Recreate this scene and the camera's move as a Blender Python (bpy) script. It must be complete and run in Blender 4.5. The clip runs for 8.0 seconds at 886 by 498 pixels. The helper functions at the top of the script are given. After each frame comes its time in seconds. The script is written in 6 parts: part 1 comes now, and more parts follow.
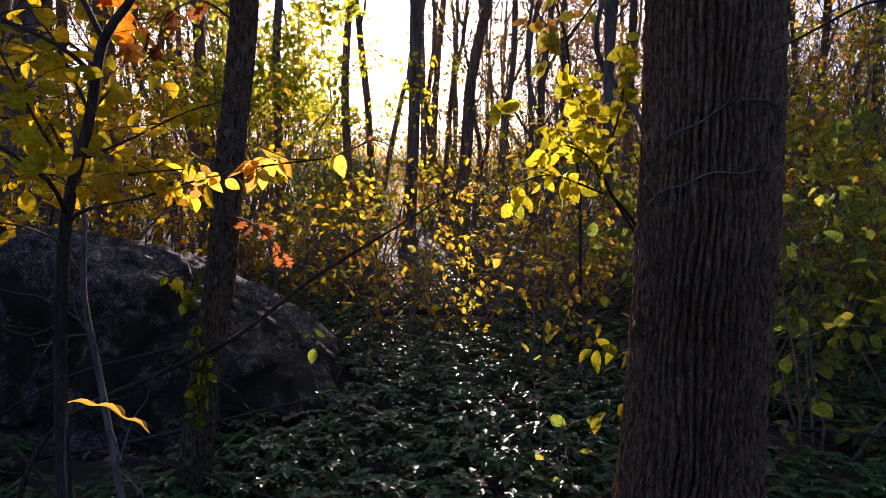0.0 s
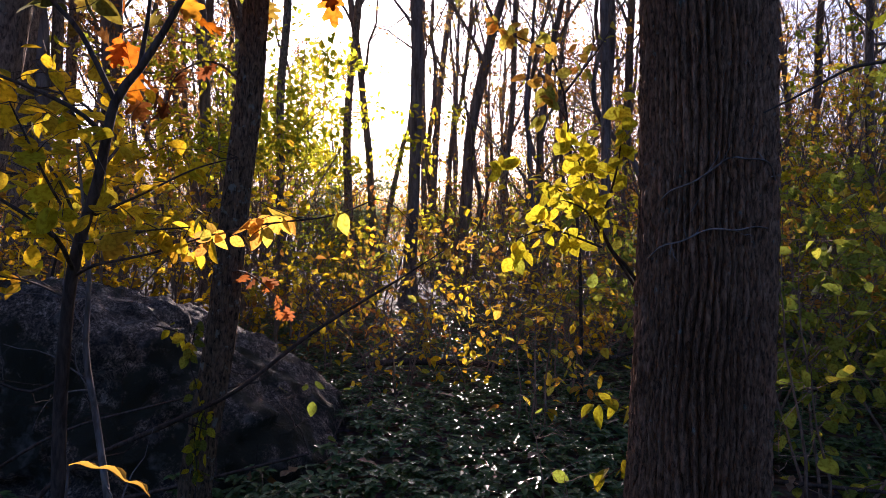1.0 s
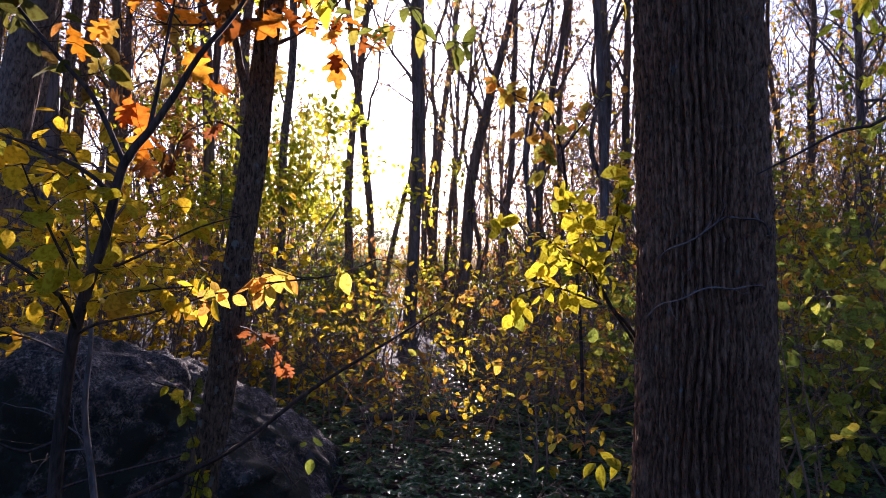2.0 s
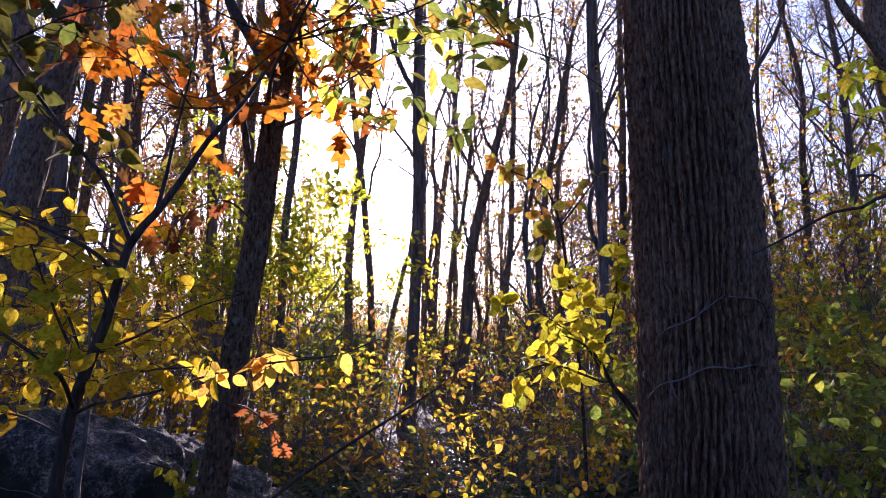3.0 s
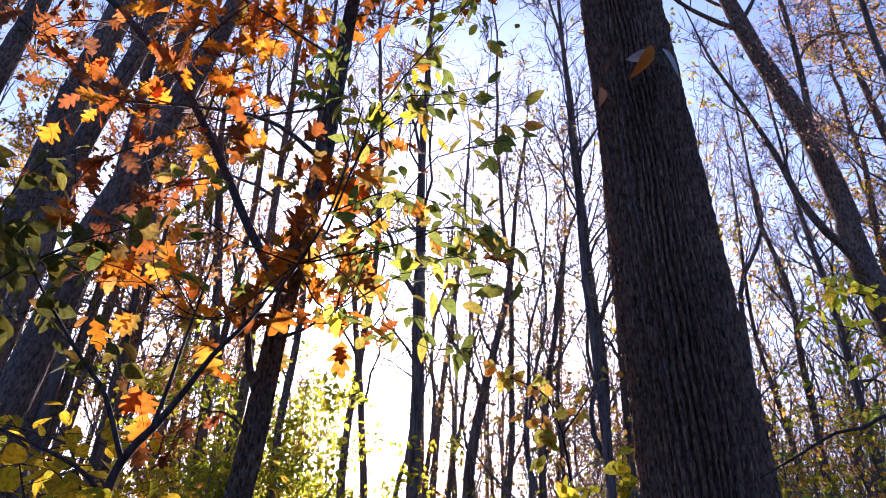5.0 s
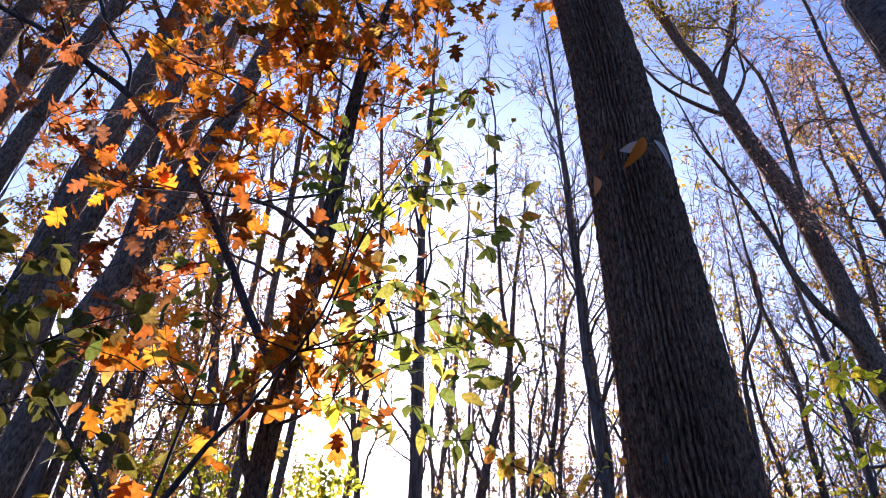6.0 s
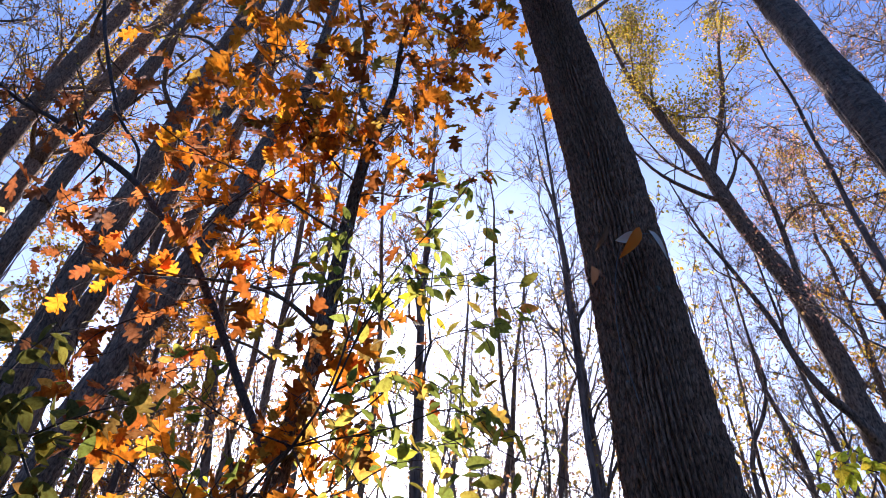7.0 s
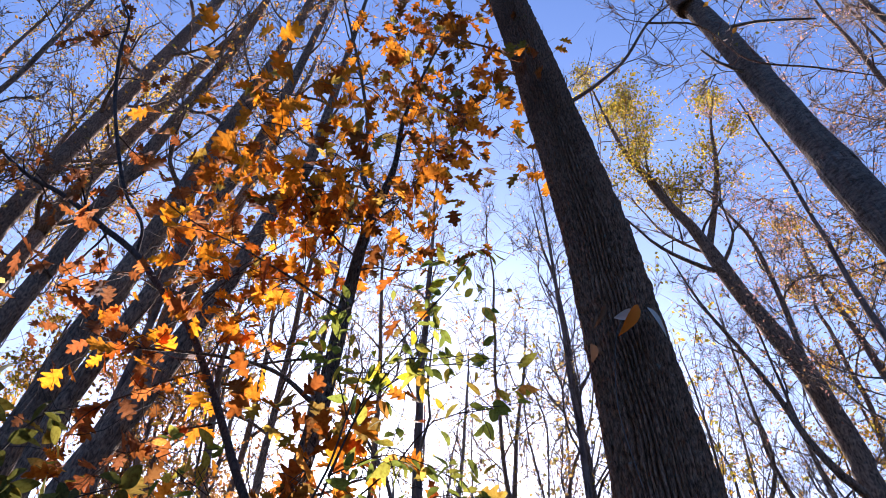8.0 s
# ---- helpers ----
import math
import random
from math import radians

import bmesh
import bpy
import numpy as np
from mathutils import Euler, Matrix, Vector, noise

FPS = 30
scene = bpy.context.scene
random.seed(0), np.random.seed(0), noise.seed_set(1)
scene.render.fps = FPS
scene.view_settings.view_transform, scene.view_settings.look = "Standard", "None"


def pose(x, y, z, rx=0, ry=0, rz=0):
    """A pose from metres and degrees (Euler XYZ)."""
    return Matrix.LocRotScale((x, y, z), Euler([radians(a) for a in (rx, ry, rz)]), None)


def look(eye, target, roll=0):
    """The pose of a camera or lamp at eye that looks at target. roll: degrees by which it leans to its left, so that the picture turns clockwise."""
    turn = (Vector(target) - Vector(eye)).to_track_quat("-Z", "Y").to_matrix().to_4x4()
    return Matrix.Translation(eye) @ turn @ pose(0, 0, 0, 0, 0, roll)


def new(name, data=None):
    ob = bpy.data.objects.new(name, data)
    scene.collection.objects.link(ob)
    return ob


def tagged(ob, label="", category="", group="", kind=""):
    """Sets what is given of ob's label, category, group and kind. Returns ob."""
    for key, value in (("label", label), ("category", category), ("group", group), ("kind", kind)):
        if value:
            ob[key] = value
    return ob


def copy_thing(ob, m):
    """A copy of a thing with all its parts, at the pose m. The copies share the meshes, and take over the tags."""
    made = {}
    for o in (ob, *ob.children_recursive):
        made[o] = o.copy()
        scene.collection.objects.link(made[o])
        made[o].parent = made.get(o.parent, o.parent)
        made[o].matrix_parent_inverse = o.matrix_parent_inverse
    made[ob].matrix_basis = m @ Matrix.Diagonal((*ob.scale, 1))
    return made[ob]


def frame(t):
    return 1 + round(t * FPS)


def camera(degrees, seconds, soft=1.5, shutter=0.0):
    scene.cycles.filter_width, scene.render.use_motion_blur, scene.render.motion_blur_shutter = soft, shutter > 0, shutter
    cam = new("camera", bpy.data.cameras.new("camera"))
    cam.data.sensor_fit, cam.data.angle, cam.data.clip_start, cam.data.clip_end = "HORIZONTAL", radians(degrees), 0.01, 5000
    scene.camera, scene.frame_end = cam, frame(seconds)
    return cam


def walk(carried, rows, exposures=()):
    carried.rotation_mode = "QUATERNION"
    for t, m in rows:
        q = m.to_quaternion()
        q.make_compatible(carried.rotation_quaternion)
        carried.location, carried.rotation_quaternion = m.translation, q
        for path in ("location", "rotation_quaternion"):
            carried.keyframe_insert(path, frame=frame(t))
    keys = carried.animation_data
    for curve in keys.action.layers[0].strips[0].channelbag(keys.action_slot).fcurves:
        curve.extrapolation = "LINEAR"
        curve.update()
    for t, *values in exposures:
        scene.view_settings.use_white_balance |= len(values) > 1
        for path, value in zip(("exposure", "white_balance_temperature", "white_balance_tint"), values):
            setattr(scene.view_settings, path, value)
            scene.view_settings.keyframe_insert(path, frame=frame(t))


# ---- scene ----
cam = camera(68.28, 8.0, 0.9)
PATH = [
    (0.0, pose(0.000, 0.000, 1.350, 84.00, -0.50, 0.01)),
    (0.5, pose(-0.002, -0.008, 1.363, 86.08, -0.52, 0.00)),
    (1.0, pose(-0.004, -0.017, 1.375, 88.13, -0.54, 0.01)),
    (1.5, pose(-0.005, -0.027, 1.386, 90.15, -0.58, 0.01)),
    (3.0, pose(-0.008, -0.059, 1.418, 98.76, -0.70, 0.00)),
    (3.5, pose(-0.009, -0.071, 1.428, 102.74, -0.75, -0.02)),
    (4.0, pose(-0.010, -0.084, 1.437, 107.69, -0.83, -0.08)),
    (4.5, pose(-0.010, -0.097, 1.445, 111.91, -0.94, -0.13)),
    (5.0, pose(-0.010, -0.111, 1.453, 116.09, -1.05, -0.21)),
    (6.5, pose(-0.009, -0.157, 1.474, 126.35, -1.13, -0.35)),
    (7.0, pose(-0.008, -0.174, 1.480, 130.07, -1.14, -0.38)),
    (7.5, pose(-0.007, -0.191, 1.486, 133.28, -1.15, -0.41)),
    (8.0, pose(-0.006, -0.209, 1.491, 136.12, -1.16, -0.43)),
]
EXPOSURE = [(0.0, 1.71, 6750, 31), (1.5, 1.76, 6250, 38), (3.0, 1.83, 5700, 39), (5.0, 1.86, 5600, 37), (8.0, 1.95, 5900, 27)]
walk(cam, PATH, EXPOSURE)

# ---- light: low autumn sun ahead of the camera, clear sky ----
SUN_AZ, SUN_EL = -3.75, 9.85
world = bpy.data.worlds.new("sky")
scene.world = world
world.use_nodes = True
wn = world.node_tree
sky = wn.nodes.new("ShaderNodeTexSky")
sky.sky_type = "NISHITA"
sky.sun_disc = False
sky.sun_elevation = radians(SUN_EL)
sky.sun_rotation = radians(SUN_AZ)
sky.air_density, sky.dust_density, sky.ozone_density = 1.0, 10.0, 5.0
wn.links.new(sky.outputs[0], wn.nodes["Background"].inputs[0])
wn.nodes["Background"].inputs[1].default_value = 0.15

sun_data = bpy.data.lights.new("sun", "SUN")
sun_data.energy, sun_data.angle, sun_data.color = 5.0, radians(0.6), (1.0, 0.91, 0.77)
sun = new("sun", sun_data)
sun_way = Vector((math.sin(radians(SUN_AZ)) * math.cos(radians(SUN_EL)), math.cos(radians(SUN_AZ)) * math.cos(radians(SUN_EL)), math.sin(radians(SUN_EL))))
sun.matrix_world = look(sun_way * 80, (0, 0, 0))


# ---- materials ----
def material(name):
    m = bpy.data.materials.new(name)
    m.use_nodes = True
    return m, m.node_tree, m.node_tree.nodes["Principled BSDF"]


def node(tree, kind, **values):
    n = tree.nodes.new(kind)
    for key, value in values.items():
        n.inputs[key.replace("_", " ")].default_value = value
    return n


def ramp(tree, source, stops):
    r = tree.nodes.new("ShaderNodeValToRGB")
    e = r.color_ramp.elements
    while len(e) < len(stops):
        e.new(0.5)
    for i, (at, colour) in enumerate(stops):
        e[i].position = at
        e[i].color = (*colour, 1)
    tree.links.new(source, r.inputs[0])
    return r.outputs[0]


def mixed(tree, how, factor, a, b):
    m = tree.nodes.new("ShaderNodeMix")
    m.data_type, m.blend_type = "RGBA", how
    for socket, value in ((m.inputs[0], factor), (m.inputs[6], a), (m.inputs[7], b)):
        if hasattr(value, "is_linked"):
            tree.links.new(value, socket)
        elif isinstance(value, tuple):
            socket.default_value = (*value, 1)
        else:
            socket.default_value = value
    return m.outputs[2]


def stretched(tree, sx, sy, sz):
    c = tree.nodes.new("ShaderNodeTexCoord")
    m = tree.nodes.new("ShaderNodeMapping")
    m.inputs["Scale"].default_value = (sx, sy, sz)
    tree.links.new(c.outputs["Object"], m.inputs[0])
    return m.outputs[0]


def bump(tree, p, height, strength, distance):
    b = tree.nodes.new("ShaderNodeBump")
    b.inputs["Strength"].default_value, b.inputs["Distance"].default_value = strength, distance
    tree.links.new(height, b.inputs["Height"])
    tree.links.new(b.outputs[0], p.inputs["Normal"])


def leaf_material(name, stops, singly, through_light=0.66, rough=0.7, gloss=0.12):
    """Thin leaf: part of the light passes through. Each leaf takes its own colour from the stops."""
    m, t, p = material(name)
    if singly:
        pick = t.nodes.new("ShaderNodeObjectInfo").outputs["Random"]
    else:
        pick = t.nodes.new("ShaderNodeNewGeometry").outputs["Random Per Island"]
    base = ramp(t, pick, stops)
    co = stretched(t, 1, 1, 1)
    n = node(t, "ShaderNodeTexNoise", Scale=38.0 if not singly else 5.0, Detail=3.0)
    t.links.new(co, n.inputs["Vector"])
    blot = ramp(t, n.outputs[0], [(0.36, (0.5, 0.36, 0.2)), (0.52, (1, 1, 1))])
    base = mixed(t, "MULTIPLY", 0.75, base, blot)
    p.inputs["Roughness"].default_value = rough
    p.inputs["Specular IOR Level"].default_value = gloss
    t.links.new(base, p.inputs["Base Color"])
    tr = t.nodes.new("ShaderNodeBsdfTranslucent")
    t.links.new(base, tr.inputs[0])
    mx = t.nodes.new("ShaderNodeMixShader")
    mx.inputs[0].default_value = through_light
    t.links.new(p.outputs[0], mx.inputs[1])
    t.links.new(tr.outputs[0], mx.inputs[2])
    t.links.new(mx.outputs[0], t.nodes["Material Output"].inputs[0])
    return m


def bark_material(name, dark, light, across=26.0, along=4.0, depth=0.012, lichen=0.0, moss=0.0):
    m, t, p = material(name)
    co = stretched(t, across, across, along)
    n = node(t, "ShaderNodeTexNoise", Scale=1.0, Detail=6.0, Roughness=0.65, Distortion=0.5)
    t.links.new(co, n.inputs["Vector"])
    colour = ramp(t, n.outputs[0], [(0.37, dark), (0.62, light)])
    big = node(t, "ShaderNodeTexNoise", Scale=2.3, Detail=4.0)
    t.links.new(stretched(t, 1, 1, 0.6), big.inputs["Vector"])
    colour = mixed(t, "MULTIPLY", 0.8, colour, ramp(t, big.outputs[0], [(0.3, (0.55, 0.5, 0.46)), (0.7, (1.15, 1.12, 1.1))]))
    if lichen > -0.9:
        v = node(t, "ShaderNodeTexNoise", Scale=22.0, Detail=5.0, Roughness=0.65)
        t.links.new(stretched(t, 1, 1, 1), v.inputs["Vector"])
        f = ramp(t, v.outputs[0], [(0.62 - 0.1 * lichen, (0, 0, 0)), (0.68 - 0.1 * lichen, (1, 1, 1))])
        colour = mixed(t, "MIX", f, colour, (0.19, 0.2, 0.165))
    if moss:
        v = node(t, "ShaderNodeTexNoise", Scale=4.0, Detail=6.0)
        t.links.new(stretched(t, 1, 1, 1), v.inputs["Vector"])
        f = ramp(t, v.outputs[0], [(0.58 - 0.1 * moss, (0, 0, 0)), (0.68 - 0.1 * moss, (1, 1, 1))])
        colour = mixed(t, "MIX", f, colour, (0.045, 0.06, 0.018))
    t.links.new(colour, p.inputs["Base Color"])
    p.inputs["Roughness"].default_value = 0.9
    p.inputs["Specular IOR Level"].default_value = 0.2
    bump(t, p, n.outputs[0], 0.9, depth)
    return m


OAK_BARK = bark_material("oak_bark", (0.066, 0.036, 0.022), (0.39, 0.22, 0.132), 110, 34, 0.006, lichen=-0.15)
DARK_BARK = bark_material("dark_bark", (0.027, 0.018, 0.012), (0.23, 0.155, 0.098), 90, 30, 0.006, lichen=0.35)
GREY_BARK = bark_material("grey_bark", (0.07, 0.05, 0.038), (0.34, 0.25, 0.175), 40, 16, 0.012, lichen=-0.2)
SMOOTH_BARK = bark_material("smooth_bark", (0.1, 0.078, 0.06), (0.33, 0.27, 0.225), 16, 36, 0.016, lichen=0.1)
FAR_BARK = bark_material("far_bark", (0.085, 0.068, 0.058), (0.23, 0.195, 0.17), 14, 2.5, 0.015, lichen=0.0)
TWIG_BARK = bark_material("twig_bark", (0.035, 0.024, 0.018), (0.1, 0.075, 0.06), 60, 14, 0.002, lichen=-1.0)
BRUSH_TWIG = bark_material("brush_twig", (0.12, 0.08, 0.058), (0.33, 0.24, 0.18), 60, 14, 0.002)
GREY_TWIG = bark_material("grey_twig", (0.11, 0.095, 0.085), (0.26, 0.235, 0.22), 60, 14, 0.002)

YELLOW = [(0.0, (0.88, 0.6, 0.02)), (0.4, (0.82, 0.53, 0.015)), (0.62, (0.66, 0.5, 0.025)), (0.85, (0.72, 0.38, 0.025)), (1.0, (0.44, 0.42, 0.03))]
LIME = [(0.0, (0.64, 0.54, 0.02)), (0.5, (0.48, 0.46, 0.022)), (0.8, (0.6, 0.44, 0.02)), (1.0, (0.26, 0.32, 0.03))]
MOSSY = [(0.0, (0.26, 0.32, 0.045)), (0.5, (0.19, 0.25, 0.04)), (0.8, (0.38, 0.39, 0.045)), (1.0, (0.5, 0.42, 0.045))]
OLIVE = [(0.0, (0.2, 0.235, 0.035)), (0.5, (0.14, 0.18, 0.03)), (0.85, (0.32, 0.3, 0.04)), (1.0, (0.46, 0.3, 0.04))]
ORANGE = [(0.0, (0.7, 0.23, 0.012)), (0.2, (0.62, 0.23, 0.015)), (0.4, (0.46, 0.13, 0.012)), (0.62, (0.24, 0.075, 0.015)), (0.8, (0.17, 0.08, 0.022)), (0.92, (0.24, 0.2, 0.035)), (1.0, (0.5, 0.3, 0.04))]
RUST = [(0.0, (0.42, 0.16, 0.05)), (0.5, (0.5, 0.27, 0.06)), (0.8, (0.34, 0.13, 0.06)), (1.0, (0.5, 0.36, 0.07))]
PALE = [(0.0, (0.62, 0.42, 0.12)), (0.5, (0.55, 0.34, 0.14)), (0.8, (0.5, 0.46, 0.1)), (1.0, (0.58, 0.26, 0.14))]
GOLD = [(0.0, (0.66, 0.4, 0.05)), (0.45, (0.6, 0.26, 0.05)), (0.75, (0.62, 0.5, 0.06)), (1.0, (0.4, 0.42, 0.06))]
LITTER = [(0.0, (0.22, 0.11, 0.05)), (0.5, (0.3, 0.17, 0.08)), (0.8, (0.16, 0.09, 0.05)), (1.0, (0.45, 0.24, 0.06))]

spray_leaves = leaf_material("spray_leaves", [(0.0, (0.85, 0.62, 0.03)), (0.4, (0.72, 0.52, 0.03)), (0.65, (0.5, 0.42, 0.035)), (0.85, (0.72, 0.4, 0.03)), (1.0, (0.46, 0.46, 0.05))], False, 0.7)
yellow_leaf, yellow_leaves = leaf_material("yellow_leaf", YELLOW, True, 0.68), leaf_material("yellow_leaves", YELLOW, False, 0.75)
lime_leaf, lime_leaves = leaf_material("lime_leaf", LIME, True), leaf_material("lime_leaves", LIME, False)
olive_leaf, olive_leaves = leaf_material("olive_leaf", OLIVE, True), leaf_material("olive_leaves", OLIVE, False)
orange_leaf, orange_leaves = leaf_material("orange_leaf", ORANGE, True), leaf_material("orange_leaves", ORANGE, False)
gold_leaf, gold_leaves = leaf_material("gold_leaf", GOLD, True), leaf_material("gold_leaves", GOLD, False)
rust_leaves = leaf_material("rust_leaves", RUST, False)
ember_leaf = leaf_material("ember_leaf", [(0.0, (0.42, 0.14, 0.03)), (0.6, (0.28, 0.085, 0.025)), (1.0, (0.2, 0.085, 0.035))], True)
amber_leaf = leaf_material("amber_leaf", [(0.0, (0.95, 0.26, 0.03)), (1.0, (0.95, 0.26, 0.03))], True, 0.3)
# olive leaf with shade put into its colour, darker than olive_leaf
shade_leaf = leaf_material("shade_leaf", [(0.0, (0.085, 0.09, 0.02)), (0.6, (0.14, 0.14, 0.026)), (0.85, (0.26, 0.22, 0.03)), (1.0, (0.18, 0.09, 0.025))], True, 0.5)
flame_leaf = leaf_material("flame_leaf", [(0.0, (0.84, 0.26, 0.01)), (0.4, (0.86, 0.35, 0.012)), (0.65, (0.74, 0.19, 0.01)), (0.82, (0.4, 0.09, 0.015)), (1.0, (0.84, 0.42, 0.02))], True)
brown_leaf = leaf_material("brown_leaf", [(0.0, (0.17, 0.085, 0.04)), (1.0, (0.19, 0.1, 0.05))], True, 0.15)
curl_leaf = leaf_material("curled_leaf", [(0.0, (0.6, 0.34, 0.05)), (1.0, (0.6, 0.34, 0.05))], True, 0.4)
grey_leaf = leaf_material("withered_leaf", [(0.0, (0.8, 0.75, 0.66)), (1.0, (0.86, 0.82, 0.74))], True, 0.3)
mossy_leaf, mossy_leaves = leaf_material("mossy_leaf", MOSSY, True, 0.62), leaf_material("mossy_leaves", MOSSY, False, 0.62)
bright_leaf = leaf_material("bright_leaf", [(0.0, (0.72, 0.74, 0.04)), (0.6, (0.6, 0.66, 0.05)), (1.0, (0.86, 0.6, 0.04))], True, 0.72)
pale_leaves = leaf_material("pale_leaves", PALE, False)
GREEN = [(0.0, (0.34, 0.42, 0.05)), (0.5, (0.24, 0.32, 0.045)), (0.85, (0.5, 0.48, 0.05)), (1.0, (0.6, 0.46, 0.05))]
green_leaf, green_leaves = leaf_material("green_leaf", GREEN, True, 0.64), leaf_material("green_leaves", GREEN, False, 0.64)
crown_leaves = leaf_material("crown_leaves", [(0.0, (0.6, 0.4, 0.03)), (0.4, (0.4, 0.33, 0.035)), (0.7, (0.22, 0.23, 0.035)), (1.0, (0.6, 0.34, 0.035))], False, 0.6)
canopy_leaves = leaf_material("canopy_leaves", [(0.0, (0.5, 0.29, 0.03)), (0.45, (0.4, 0.18, 0.03)), (0.75, (0.42, 0.32, 0.035)), (1.0, (0.26, 0.27, 0.04))], False, 0.6)
maple_leaves = leaf_material("maple_leaves", [(0.0, (0.5, 0.5, 0.03)), (0.5, (0.34, 0.41, 0.03)), (0.8, (0.66, 0.5, 0.025)), (1.0, (0.26, 0.34, 0.03))], False, 0.76)
sage_leaves = leaf_material("sage_leaves", [(0.0, (0.2, 0.25, 0.13)), (0.6, (0.27, 0.33, 0.2)), (1.0, (0.16, 0.2, 0.1))], False, 0.3)
pink_leaves = leaf_material("pink_leaves", [(0.0, (0.5, 0.22, 0.16)), (0.5, (0.55, 0.3, 0.2)), (1.0, (0.5, 0.32, 0.12))], False)
litter_leaves = leaf_material("litter_leaves", LITTER, False, 0.15, 0.5, 0.5)
cover_leaves = leaf_material("evergreen_leaves", [(0.0, (0.04, 0.095, 0.03)), (0.6, (0.055, 0.12, 0.035)), (1.0, (0.1, 0.16, 0.04))], False, 0.12, 0.4, 0.2)


def rock_material():
    m, t, p = material("granite")
    co = stretched(t, 1, 1, 1)
    n = node(t, "ShaderNodeTexNoise", Scale=11.0, Detail=12.0, Roughness=0.82)
    t.links.new(co, n.inputs["Vector"])
    colour = ramp(t, n.outputs[0], [(0.4, (0.045, 0.034, 0.024)), (0.5, (0.19, 0.15, 0.11)), (0.58, (0.45, 0.37, 0.285))])
    g = node(t, "ShaderNodeTexNoise", Scale=75.0, Detail=5.0, Roughness=0.7)
    t.links.new(co, g.inputs["Vector"])
    colour = mixed(t, "MULTIPLY", 0.9, colour, ramp(t, g.outputs[0], [(0.42, (0.2, 0.19, 0.18)), (0.57, (1.5, 1.5, 1.5))]))
    pits = node(t, "ShaderNodeTexNoise", Scale=20.0, Detail=8.0, Roughness=0.7)
    t.links.new(co, pits.inputs["Vector"])
    colour = mixed(t, "MULTIPLY", 0.65, colour, ramp(t, pits.outputs[0], [(0.42, (0.16, 0.14, 0.12)), (0.54, (1.35, 1.35, 1.35))]))
    v = node(t, "ShaderNodeTexNoise", Scale=2.1, Detail=7.0, Roughness=0.62)
    t.links.new(co, v.inputs["Vector"])
    f = ramp(t, v.outputs[0], [(0.5, (0, 0, 0)), (0.56, (1, 1, 1))])
    colour = mixed(t, "MIX", f, colour, (0.03, 0.032, 0.01))
    s = node(t, "ShaderNodeTexNoise", Scale=9.0, Detail=5.0)
    t.links.new(co, s.inputs["Vector"])
    f = ramp(t, s.outputs[0], [(0.6, (0, 0, 0)), (0.74, (0.7, 0.7, 0.7))])
    colour = mixed(t, "MIX", f, colour, (0.27, 0.27, 0.24))
    t.links.new(colour, p.inputs["Base Color"])
    p.inputs["Roughness"].default_value = 0.85
    both = t.nodes.new("ShaderNodeMath")
    both.operation = "MULTIPLY_ADD"
    both.inputs[1].default_value = 0.25
    t.links.new(g.outputs[0], both.inputs[0])
    t.links.new(n.outputs[0], both.inputs[2])
    bump(t, p, both.outputs[0], 1.0, 0.12)
    return m


def ground_material():
    m, t, p = material("forest_floor")
    co = stretched(t, 1, 1, 1)
    n = node(t, "ShaderNodeTexNoise", Scale=1.1, Detail=8.0, Roughness=0.7)
    t.links.new(co, n.inputs["Vector"])
    colour = ramp(t, n.outputs[0], [(0.3, (0.03, 0.021, 0.014)), (0.55, (0.085, 0.055, 0.032)), (0.75, (0.16, 0.1, 0.055))])
    v = node(t, "ShaderNodeTexVoronoi", Scale=16.0)
    t.links.new(co, v.inputs["Vector"])
    colour = mixed(t, "MULTIPLY", 0.7, colour, v.outputs["Color"])
    t.links.new(colour, p.inputs["Base Color"])
    p.inputs["Roughness"].default_value = 0.9
    bump(t, p, v.outputs["Distance"], 0.8, 0.03)
    return m


# ---- mesh helpers ----
def link_mesh(name, verts, faces, mat, parent=None, label="", smooth=True):
    """One mesh object from arrays; faces: arrays of equal-sided faces."""
    me = bpy.data.meshes.new(name)
    verts = np.asarray(verts, np.float32).reshape(-1, 3)
    groups = [np.asarray(g, np.int32) for g in (faces if isinstance(faces, list) else [faces]) if len(g)]
    me.vertices.add(len(verts))
    me.vertices.foreach_set("co", verts.ravel())
    sizes = np.concatenate([np.full(len(g), g.shape[1], np.int32) for g in groups])
    me.loops.add(int(sizes.sum()))
    me.loops.foreach_set("vertex_index", np.concatenate([g.ravel() for g in groups]))
    me.polygons.add(len(sizes))
    me.polygons.foreach_set("loop_start", np.concatenate([[0], np.cumsum(sizes)[:-1]]).astype(np.int32))
    me.polygons.foreach_set("use_smooth", np.full(len(sizes), smooth))
    me.update(calc_edges=True)
    me.validate()
    me.materials.append(mat)
    ob = new(name, me)
    if parent:
        ob.parent = parent
    if label:
        tagged(ob, label)
    return ob


def thing(name, at, label, category, group="", kind=""):
    e = new(name)
    e.location = at
    e.empty_display_size = 0.1
    return tagged(e, label, category, group, kind)


